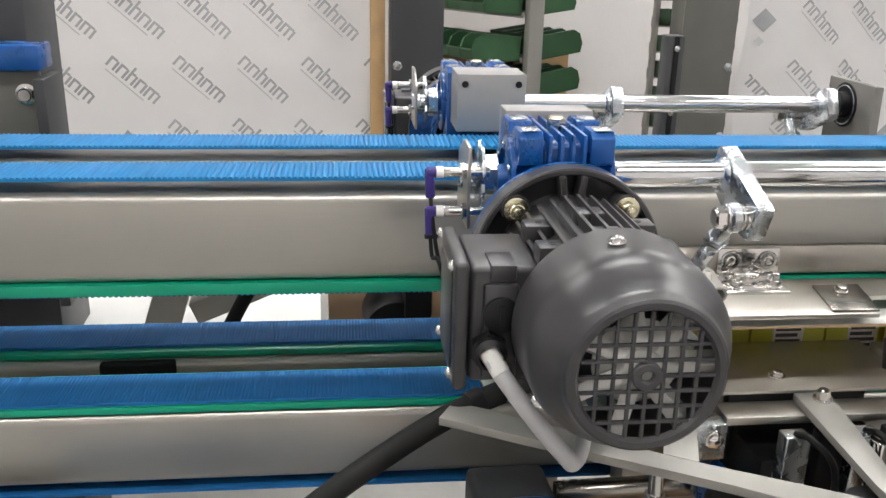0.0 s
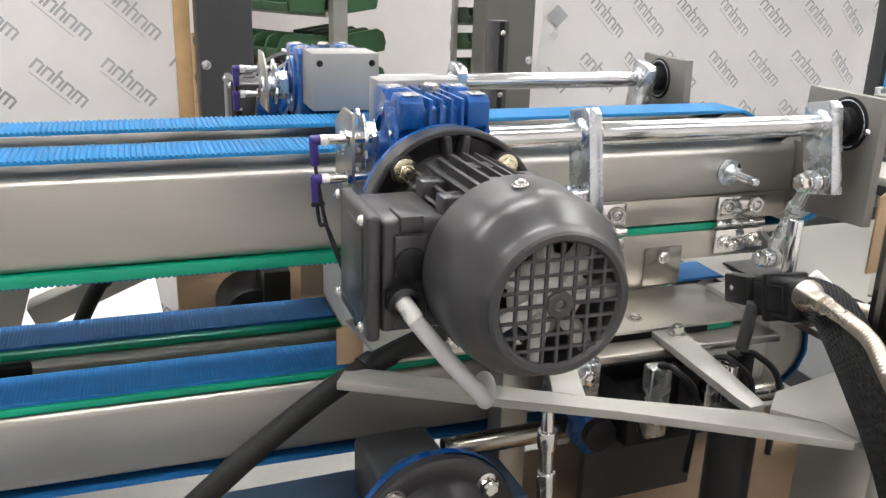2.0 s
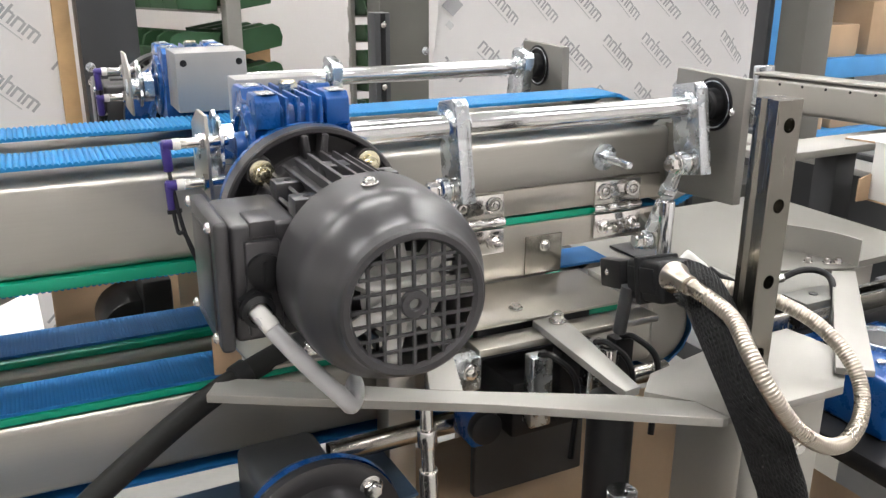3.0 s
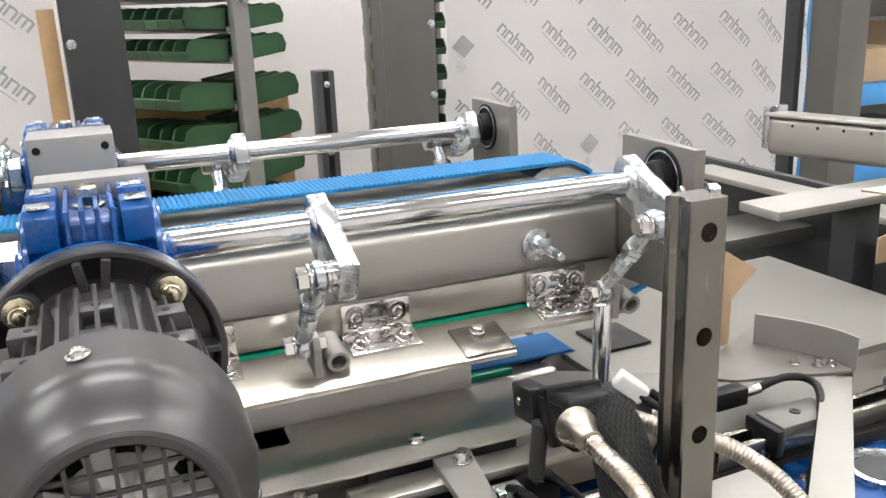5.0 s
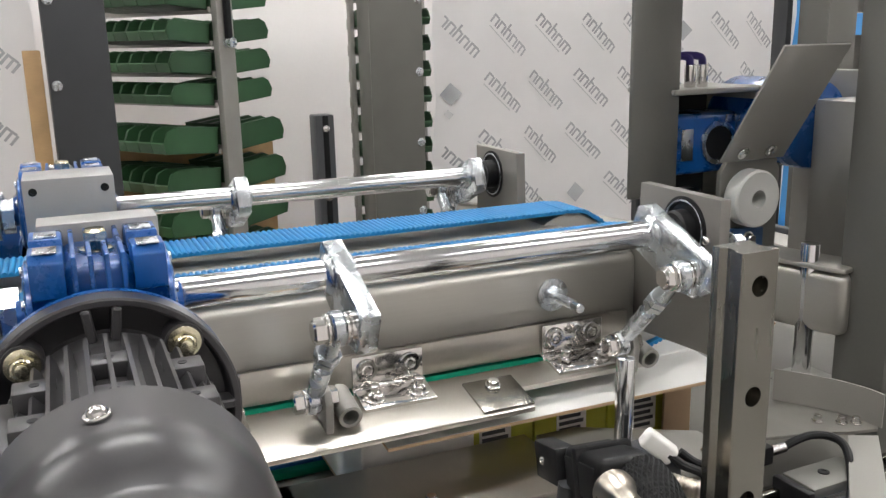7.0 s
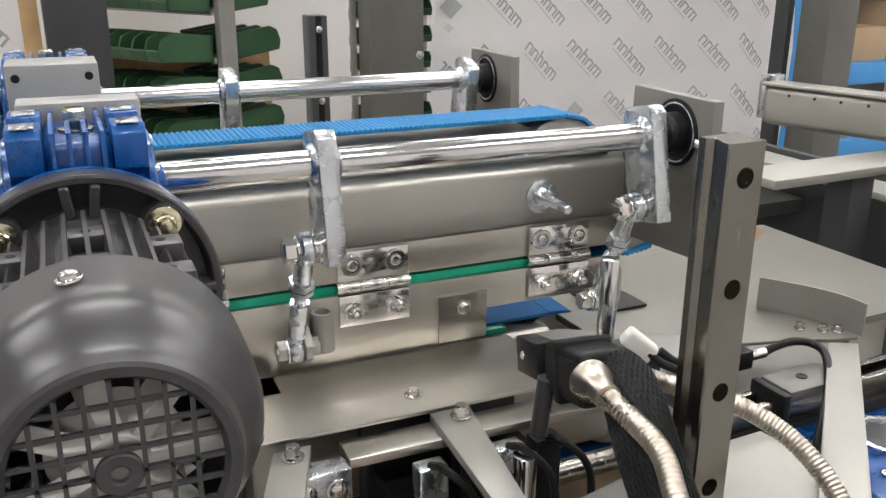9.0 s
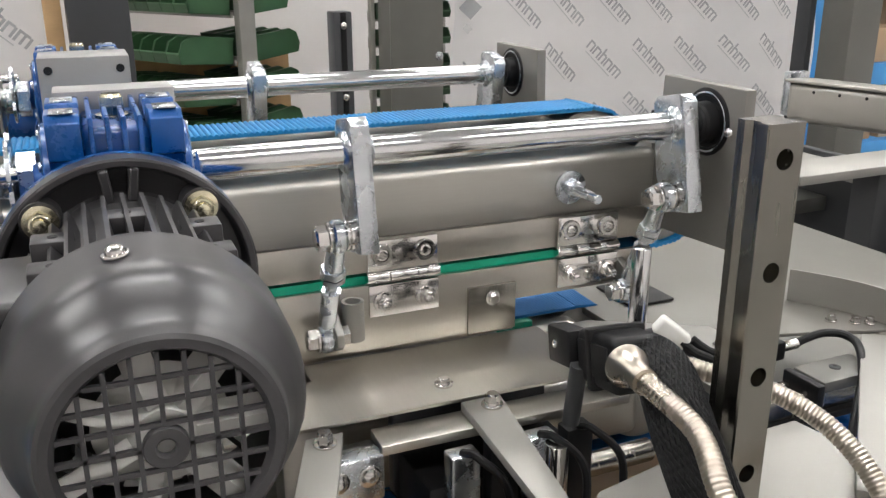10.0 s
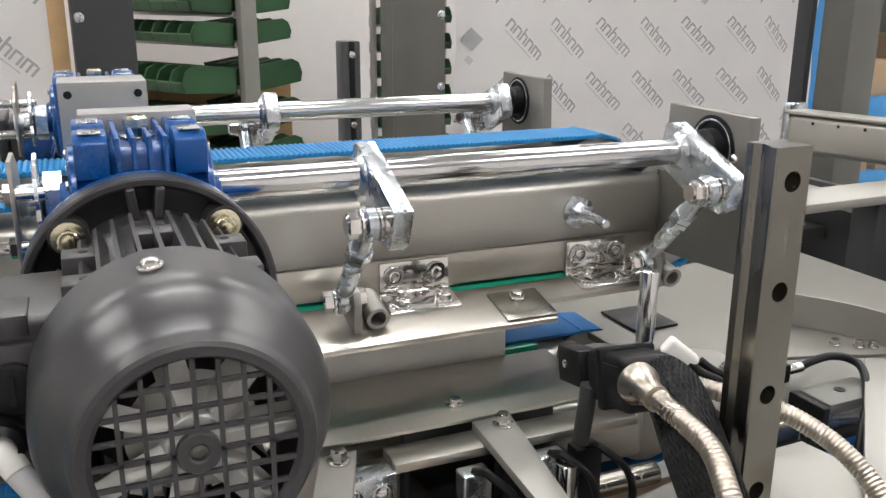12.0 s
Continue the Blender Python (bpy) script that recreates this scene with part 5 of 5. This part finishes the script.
def pusher_carriage():
    t = thing("pusher_carriage", "grey steel pusher carriage with blue drives and a white roller", "carriage", (0, 0, 0))
    # long cross beam
    lean = Matrix.Translation((0.894, 1.34, 0)) @ Matrix.Rotation(radians(15), 4, "Z") @ Matrix.Translation((-0.894, -1.34, 0))
    bm = box(B(), 0.894, 0.955, 0.72, 1.34, 1.012, 1.083, 0.012, 4, turn=lean)
    beam = part("cross_beam", bm, STEEL, t)
    part("cap_strip", box(B(), 0.890, 0.944, 0.72, 1.345, 1.0832, 1.089, 0.002, turn=lean), STEEL, t)
    for k in range(7):
        part("beam_screw", hexhead(B(), lean @ Vector((0.8938, 1.00 + k * 0.048, 1.070)), (-1, 0, 0), 0.003, 0.002, dome=True), BLACK, beam)
    part("end_bracket", box(B(), 0.905, 0.95, 1.345, 1.362, 1.02, 1.10, 0.002), ZINC, t)
    # rear post and drive box
    part("rear_post", box(B(), 0.800, 0.862, 0.850, 0.856, 1.165, 1.372, 0.003), OLIVE_STEEL, t, "folded grey sheet post")
    part("rear_post_side", box(B(), 0.856, 0.862, 0.8565, 0.91, 1.165, 1.372, 0.002), OLIVE_STEEL, t)
    dz = part("drive_box", box(B(), 0.864, 0.985, 0.842, 0.848, 1.300, 1.306, 0.002), ALUM, t, "rounded sheet drive housing")
    part("box_side", box(B(), 0.979, 0.985, 0.842, 0.93, 1.10, 1.300, 0.002), ALUM, t)
    part("box_back", box(B(), 0.884, 0.985, 0.925, 0.931, 1.10, 1.306, 0.002), DARKSTEEL, t)
    part("box_top", box(B(), 0.864, 0.985, 0.8485, 0.924, 1.300, 1.306, 0.002), ALUM, t)
    bm = box(B(), 0.868, 0.972, 0.865, 0.92, 1.212, 1.278, 0.006, 3)
    gb = part("gearbox", bm, BLUE, t, "blue worm gearbox")
    part("bore", lathe(B(), [(0, 0.024), (0.003, 0.024), (0.003, 0.019), (-0.002, 0.018), (-0.002, 0)], (0.943, 0.865, 1.245), (0.943, 0.8, 1.245), 32), ZINC, gb)
    part("bore_shadow", cyl(B(), (0.943, 0.8665, 1.245), (0.943, 0.8625, 1.245), 0.0182, seg=32), BLACK, gb)
    for x in (0.955, 0.967):
        for z in (1.219, 1.271):
            part("foot", box(B(), x - 0.004, x + 0.004, 0.8615, 0.8645, z - 0.004, z + 0.004, 0.001), ZINC, gb)
    part("nameplate", box(B(), 0.892, 0.908, 0.8635, 0.8645, 1.228, 1.262, 0.0005), ZINC, gb)
    for k in range(4):
        part("cooling_rib", box(B(), 0.868, 0.890, 0.8615, 0.8645, 1.226 + k * 0.011, 1.230 + k * 0.011, 0.001), BLUE, gb)
    part("connector", cyl(B(), (0.905, 0.87, 1.306), (0.905, 0.87, 1.330), 0.006, seg=14, bevel=0.001), NICKEL, t)
    part("connector", cyl(B(), (0.922, 0.87, 1.306), (0.922, 0.87, 1.330), 0.006, seg=14, bevel=0.001), NICKEL, t)
    for x in (0.905, 0.922):
        pts = smooth_path([(x, 0.87, 1.328), (x - 0.004, 0.872, 1.338), (x - 0.03, 0.88, 1.338), (x - 0.045, 0.885, 1.325)])
        part("elbow_lead", sweep(B(), pts, 0.0042, 10), PURPLE, t)
    bm = B()
    lathe(bm, [(0, 0.012), (0, 0.026), (0.030, 0.026), (0.030, 0.015), (0.042, 0.014), (0.042, 0)], (0.925, 0.888, 1.150), (0.925, 0.888, 2), 28)
    pulley = part("toothed_pulley", bm, ZINC, t)
    for k in range(28):
        m = Matrix.Translation((0.925, 0.888, 0)) @ Matrix.Rotation(2 * math.pi * k / 28, 4, "Z")
        part("tooth", box(B(), 0.0255, 0.0285, -0.0016, 0.0016, 1.152, 1.178, turn=m), ZINC, pulley)
    part("cross_plate", box(B(), 0.84, 0.975, 0.80, 0.84, 1.118, 1.130, 0.002), ALUM, t)
    for ob in t.children:
        if ob.name.split(".")[0] in ("drive_box", "box_side", "box_back", "box_top", "gearbox", "connector", "elbow_lead", "toothed_pulley", "cross_plate"):
            ob.location += Vector((-0.014, 0, -0.030))
    # roller holder with slanting cover
    rp = part("roller_plate", prism(B(), [(0.866, 0.985), (0.946, 0.985), (0.946, 1.195), (0.938, 1.206), (0.874, 1.206), (0.866, 1.195)], "y", 0.790, 0.797, 0.002), OLIVE_STEEL, t, "rounded sheet roller holder")
    part("holder_side", box(B(), 0.944, 0.950, 0.7975, 0.86, 1.0, 1.204, 0.002), OLIVE_STEEL, t)
    bm = B()
    lathe(bm, [(0, 0.009), (0, 0.027), (0.003, 0.029), (0.018, 0.029), (0.020, 0.027), (0.020, 0.009), (0, 0.009)], (0.896, 0.787, 1.170), (0.896, 0.5, 1.170), 40)
    part("roller", bm, FROSTED, t, "frosted grey-white plastic roller")
    part("blue_pad", prism(B(), [(0.874, 1.055), (0.922, 1.050), (0.922, 1.136), (0.880, 1.138)], "y", 0.784, 0.789, 0.001), material("dark_blue_pad", (0.012, 0.05, 0.13), 0.45), t, "dark blue rubber pad")
    part("pad_screw", hexhead(B(), (0.900, 0.784, 1.126), (0, -1, 0), 0.006, 0.006, 0.008), NICKEL, t)
    m = Matrix.Translation((0.902, 0.788, 1.207)) @ Matrix.Rotation(radians(33), 4, "X")
    cv = part("slanted_cover", box(B(), -0.040, 0.044, -0.0015, 0.0015, 0.0, 0.135, 0.0012, turn=m), ALUM, t, "slanting grey sheet cover")
    for dx in (-0.018, 0.018):
        part("cover_screw", hexhead(B(), m @ Vector((dx, -0.002, 0.012)), m.to_3x3() @ Vector((0, -1, 0)), 0.005, 0.002, 0.007, dome=True), NICKEL, cv)
    # front column of the carriage
    part("front_post", box(B(), 0.938, 1.018, 0.642, 0.700, 0.70, 1.42, 0.003), OLIVE_STEEL, t, "grey square steel post")
    part("chrome_guide", cyl(B(), (0.925, 0.725, 0.99), (0.925, 0.725, 1.13), 0.009, seg=24, bevel=0.001), CHROME, t)
    part("guide_base", box(B(), 0.895, 0.955, 0.702, 0.748, 0.985, 0.992, 0.002), ALUM, t)
    part("top_bridge", box(B(), 0.864, 1.05, 0.72, 0.93, 1.385, 1.43, 0.004), ALUM, t)
    part("second_drive", cyl(B(), (1.005, 0.80, 1.235), (1.005, 0.92, 1.235), 0.048, seg=40, bevel=0.006), BLUE, t, "round blue motor")
    gb2 = part("gearbox", box(B(), 1.010, 1.075, 0.742, 0.79, 1.150, 1.232, 0.006, 3), BLUE, t, "blue worm gearbox")
    part("bore", lathe(B(), [(0, 0.026), (0.003, 0.026), (0.003, 0.021), (-0.002, 0.020), (-0.002, 0)], (1.046, 0.742, 1.190), (1.046, 0.7, 1.190), 32), ZINC, gb2)
    for z in (1.157, 1.225):
        part("foot", box(B(), 1.014, 1.032, 0.7395, 0.7415, z - 0.005, z + 0.005, 0.001), ZINC, gb2)
    part("drive_frame", box(B(), 1.000, 1.006, 0.735, 0.80, 1.08, 1.262, 0.002), ALUM, t)
    part("drive_frame", box(B(), 1.0065, 1.09, 0.735, 0.80, 1.256, 1.262, 0.002), ALUM, t)
    part("second_frame", box(B(), 1.06, 1.075, 0.78, 0.88, 1.05, 1.29, 0.003), ALUM, t)
    part("red_knob", cyl(B(), (0.97, 0.66, 1.42), (0.97, 0.66, 1.445), 0.022, seg=24, bevel=0.003), RED, t)
    # the holder stands on the belts' middle line, behind the box that it pushes
    eye = Vector((0.1767, 0.0927, 1.349))
    grow = Matrix.Translation(eye) @ Matrix.Scale(1.1, 4) @ Matrix.Translation(-eye)
    for ob in t.children_recursive:
        if ob.name.split(".")[0] in ("cross_beam", "cap_strip", "end_bracket"):
            ob.location.x -= 0.052
        elif ob.name.split(".")[0] != "beam_screw":
            ob.data.transform(grow)
            ob.location *= 1.1
    return t


def right_background():
    """Machine frame and workbench seen past the foil."""
    t = thing("machine_portal", "grey steel machine portal frame behind the deck", "machine frame", (2.5, 2.2, 0))
    part("portal_post", box(B(), 2.475, 2.60, 2.15, 2.27, 0, 1.62, 0.004), OLIVE_STEEL, t)
    part("portal_post", box(B(), 3.25, 3.40, 2.15, 2.27, 0, 1.62, 0.004), STEEL, t)
    part("portal_beam", box(B(), 2.42, 3.6, 2.12, 2.28, 1.622, 1.75, 0.006), STEEL, t)
    part("dark_rail", box(B(), 2.455, 2.48, 2.30, 2.36, 0, 1.9, 0.003), DARKSTEEL, t)
    part("cable_hole", cyl(B(), (2.54, 2.155, 1.50), (2.54, 2.145, 1.50), 0.035, seg=24), BLACK, t)
    part("portal_cover", box(B(), 2.55, 3.3, 1.9, 2.11, 1.72, 1.95, 0.004), DARKSTEEL, t)
    b = thing("work_bench", "sky-blue steel workbench rack with boxes", "workbench", (3.8, 3.3, 0))
    part("bench_leg", box(B(), 3.42, 3.50, 3.2, 3.3, 0, 1.9, 0.004), RACK_BLUE, b)
    part("bench_leg", box(B(), 4.55, 4.65, 3.2, 3.3, 0, 1.9, 0.004), RACK_BLUE, b)
    for z in (0.35, 0.72, 1.30):
        part("bench_shelf", box(B(), 3.5005, 4.55, 3.1, 3.6, z, z + 0.10, 0.004), RACK_BLUE, b)
    for x, z, w, h in ((3.53, 0.82, 0.17, 0.22), (3.72, 0.82, 0.3, 0.16), (4.1, 0.82, 0.3, 0.27), (3.54, 0.45, 0.3, 0.2), (3.9, 0.45, 0.35, 0.15)):
        c = thing("storage_box", "kraft cardboard box on the blue shelf", "cardboard box", (x + w / 2, 3.3, z + 0.0005))
        part("carton_body", box(B(), x, x + w, 3.15, 3.5, z + 0.0005, z + h, 0.004), KRAFT, c)
    t = thing("clutter_shelf", "dark shelving with small parts beyond the foil", "shelving", (4.6, 4.5, 0))
    part("shelf_back", box(B(), 3.4, 5.9, 4.6, 4.64, 0, 2.4, 0.004), OLIVE_STEEL, t)
    for z in (0.6, 1.0, 1.4, 1.8):
        part("shelf_board", box(B(), 3.4, 5.9, 4.2, 4.598, z, z + 0.03, 0.003), ALUM, t)
    # timber edge and hall extras
    t = thing("timber_batten", "raw pine batten leaning by the foil", "timber", (0.20, 3.06, 0))
    part("batten", box(B(), 0.205, 0.255, 3.045, 3.075, 0, 1.32, 0.003), TIMBER, t)
    t = thing("timber_crate", "pine crate behind the machine", "crate", (0.55, 4.3, 0))
    part("crate_panel", box(B(), 0.40, 1.30, 4.45, 4.50, 0, 0.95, 0.004), TIMBER, t)
    part("crate_panel", box(B(), 0.40, 0.50, 3.98, 4.44, 0, 0.62, 0.004), TIMBER, t)


def left_machine():
    t = thing("infeed_plate_unit", "dark grey side plate with blue clamp bar", "machine plate", (-0.4, 1.16, 0.9))
    part("side_plate", box(B(), -0.80, -0.3120, 1.15, 1.165, 0.90, 1.196, 0.003), OLIVE_STEEL, t)
    part("edge_plate", box(B(), -0.3115, -0.298, 1.12, 1.20, 0.90, 1.19, 0.002), DARKSTEEL, t)
    part("blue_bar", box(B(), -0.80, -0.303, 1.130, 1.185, 1.198, 1.228, 0.003), BLUE, t, "blue clamp bar")
    part("post", box(B(), -0.54, -0.350, 1.25, 1.40, 0, 1.75, 0.004), DARKSTEEL, t)
    part("wing_bolt", hexhead(B(), (-0.36, 1.14, 1.228), (0, 0, 1), 0.008, 0.016, 0.012), NICKEL, t)
    part("wing_bolt", hexhead(B(), (-0.328, 1.15, 1.168), (0, -1, 0), 0.010, 0.010, 0.013), NICKEL, t)
    b = thing("conveyor_bracket", "light grey folded bracket under the lower conveyor", "bracket", (-0.25, 0.70, 0.84))
    part("bracket_plate", box(B(), -0.60, -0.235, 0.724, 0.7395, 0.80, 0.862, 0.002), ALUM, b)
    for x in (-0.40, -0.30):
        part("slot", box(B(), x, x + 0.05, 0.7232, 0.7238, 0.842, 0.848), BLACK, b)
    part("front_wing", box(B(), -0.60, -0.262, 0.64, 0.70, 0.895, 0.90, 0.001), PLATE, b)
    part("bracket_leg", box(B(), -0.58, -0.52, 0.66, 0.7235, 0, 0.894, 0.003), STEEL, b)
    s = thing("beam_slot_cover", "black oval slot cover in the lower beam", "slot cover", (-0.15, 0.865, 0.93))
    part("cover", box(B(), -0.208, -0.131, 0.8740, 0.8850, 0.917, 0.9338, 0.003, 3), BLACK, s)
    # frame members behind the belts
    f = thing("back_frame", "light grey welded machine frame behind the belts", "machine frame", (0, 1.2, 0.8))
    part("rail", box(B(), -1.4, 0.5, 1.14, 1.16, 0.79, 0.835, 0.004), ALUM, f)
    # made-up flat sheet that catches the ceiling light and brightens the gap
    part("pale_sheet", box(B(), -1.4, 0.02, 1.165, 2.10, 0.765, 0.775, 0.003), PALE, f, "pale sheet added for the bright area behind the belts")
    part("kraft_sheet", box(B(), 0.03, 0.32, 1.165, 1.172, 0.70, 0.99, 0.003), KRAFT, f, "kraft board behind the belts")
    part("black_drive", cyl(B(), (0.115, 1.05, 0.88), (0.115, 1.13, 0.88), 0.040, seg=32, bevel=0.003), BLACK, f, "black lower motor flange")
    part("black_drive", box(B(), 0.125, 0.160, 1.04, 1.10, 0.90, 0.945, 0.004), BLACK, f)
    m = Matrix.Translation((-0.16, 1.12, 0.95)) @ Matrix.Rotation(radians(18), 4, "Y")
    part("stay", box(B(), -0.022, 0.022, -0.02, 0.02, -0.16, 0.11, 0.003, turn=m), ALUM, f)
    m = Matrix.Translation((0.02, 1.14, 0.95)) @ Matrix.Rotation(radians(68), 4, "Y")
    part("stay", box(B(), -0.016, 0.016, -0.02, 0.02, -0.18, 0.15, 0.003, turn=m), ALUM, f)
    part("leg", box(B(), -0.62, -0.55, 1.10, 1.16, 0, 0.859, 0.003), STEEL, f)
    part("leg", box(B(), 0.30, 0.36, 1.10, 1.16, 0, 0.859, 0.003), STEEL, f)
    p = thing("parts_tray", "grey drum roller behind the belts", "roller", (-0.2, 1.2, 0.9))
    part("drum", cyl(B(), (-0.33, 1.24, 0.965), (-0.20, 1.24, 0.965), 0.055, seg=36, bevel=0.003), ALUM, p)
    g = thing("far_profile", "dark slotted upright profile beyond the belts", "profile", (0.545, 1.28, 0))
    part("profile", box(B(), 0.535, 0.561, 1.28, 1.31, 0, 1.233, 0.002), DARKSTEEL, g)
    part("slot", box(B(), 0.5440, 0.5520, 1.2785, 1.2798, 1.0, 1.232), BLACK, g)
    for z in (1.215, 1.12, 1.03):
        part("slot_nut", hexhead(B(), (0.5480, 1.2784, z), (0, -1, 0), 0.005, 0.003), NICKEL, g)
    # conveyor legs
    l = thing("conveyor_stand", "grey steel stand under the conveyors", "stand", (0, 0.842, 0))
    for x in (-2.5, 0.45):
        part("stand_leg", box(B(), x, x + 0.06, 0.822, 0.852, 0, 1.14 if x < 0 else 0.88, 0.003), STEEL, l)
    for x, z in ((-2.5, 0.88), (-2.5, 1.09), (0.45, 0.865)):
        part("cross_tie", box(B(), x + 0.01, x + 0.05, 0.8185, 0.8555, z, z + 0.015, 0.002), STEEL, l)


tray()
askew(bracket)
askew(curved_fence)
askew(linear_rail)
guide_post()
askew(hoses)
askew(black_hose)
askew(lower_motor)
askew(lower_clutter)
askew(outfeed_deck)
askew(right_background)
askew(left_machine)
CARRIAGE = [pusher_carriage()]
BOX_A, FLAPS_A = box_of_cartons()
BOX_B, FLAPS_B = box_of_cartons()
TIMES = [0.0, 0.1, 0.2, 0.3, 0.4, 5.0] + [5.0 + 0.2 * k for k in range(1, 13)] + [12.0]
LIDS = []
for f, s in FLAPS_A:
    LIDS.append((f, s, [(0.0, 86), (1.4, 86), (1.5, 74), (1.6, 44), (1.7, 18), (1.8, 4), (1.9, 0), (12.0, 0)]))
for f, s in FLAPS_B:
    LIDS.append((f, s, [(0.0, 86), (8.3, 86), (8.4, 70), (8.6, 18), (8.75, 0), (12.0, 0)]))
# ---- what moves ----
def motions():
    flap = [(0.0, 78), (1.4, 78), (1.5, 68), (1.6, 44), (1.7, 18), (1.8, 4), (1.9, 0), (3.2, 0), (3.8, 0), (3.95, 12), (4.15, 64), (4.3, 78), (7.7, 78),
            (8.3, 78), (8.4, 70), (8.6, 18), (8.75, 0), (11.2, 0), (11.3, 3), (11.4, 24), (11.5, 54), (11.6, 72), (11.7, 78), (12.0, 78)]
    for mv in FOLDERS:
        s, o = mv["s"], mv["o"]
        far = s < 0
        rows_f, rows_l, rows_r = [], [[], []], [[], []]
        for t, phi in flap:
            la, b, ra = linkage(phi)
            rows_f.append((t, pose(-o.x, mir(HINGE[0], far) - o.y, HINGE[1] - o.z, -phi * s, 0, 0)))
            for k in (0, 1):
                rows_l[k].append((t, pose(mv["lever"][k][1] - o.x, mir(AXIS[0], far) - o.y, AXIS[1] - o.z, la * s, 0, 0)))
                rows_r[k].append((t, pose(mv["rod"][k][1] - o.x, mir(b[0], far) - o.y, b[1] - o.z, ra * s, 0, 0)))
        walk(mv["flap"], rows_f)
        for k in (0, 1):
            walk(mv["lever"][k][0], rows_l[k])
            walk(mv["rod"][k][0], rows_r[k])
    times = [0.0, 0.1, 0.2, 0.3, 0.4, 4.9, 5.0] + [5.0 + 0.08 * k for k in range(1, 31)] + [7.5, 12.0]
    for b in BELTS:
        for ob, s0 in b["links"]:
            walk(ob, [(t, on_loop(b, s0 + run(t))) for t in times])
    walk(BOX_A, [(t, pose(0.60 - run(t), YB, 0.9470)) for t in TIMES])
    walk(BOX_B, [(t, pose(x, YB, 0.9470)) for t, x in ((0.0, 1.55), (4.9, 1.55), (5.05, 1.547), (5.2, 1.51), (5.5, 1.383), (5.7, 1.295), (6.0, 1.164), (6.5, 0.9465), (7.0, 0.72), (7.3, 0.575), (7.4, 0.525), (7.5, 0.50), (12.0, 0.50))])
    for fl, s, rows in LIDS:
        walk(fl, [(t, pose(0, s * -0.0955, 0.0935, -p * s, 0, 0)) for t, p in rows])
    for ob in CARRIAGE:
        walk(ob, [(t, ASKEW @ pose(dx * 1.1, 0, 0)) for t, dx in ((0.0, 0.52), (4.9, 0.52), (5.1, 0.50), (5.2, 0.46), (5.5, 0.355), (5.7, 0.288), (6.0, 0.19), (6.3, 0.084), (6.5, 0.005), (6.7, -0.092),
                                                   (6.8, -0.118), (6.9, -0.110), (7.0, -0.067), (7.1, 0.004), (7.2, 0.068), (7.5, 0.25), (7.7, 0.375), (7.9, 0.47), (8.1, 0.52), (12.0, 0.52))])


def run(t):
    """Belt travel in metres by t seconds."""
    a = 0.10 * (1 - (1 - min(t, 0.4) / 0.4) ** 2)
    if t <= 5.0:
        return a
    u = min(t, 7.4) - 5.0
    v = 0.415
    up = u * u / (2 * 0.2) * v if u < 0.2 else v * (u - 0.1)
    return a + up


motions()
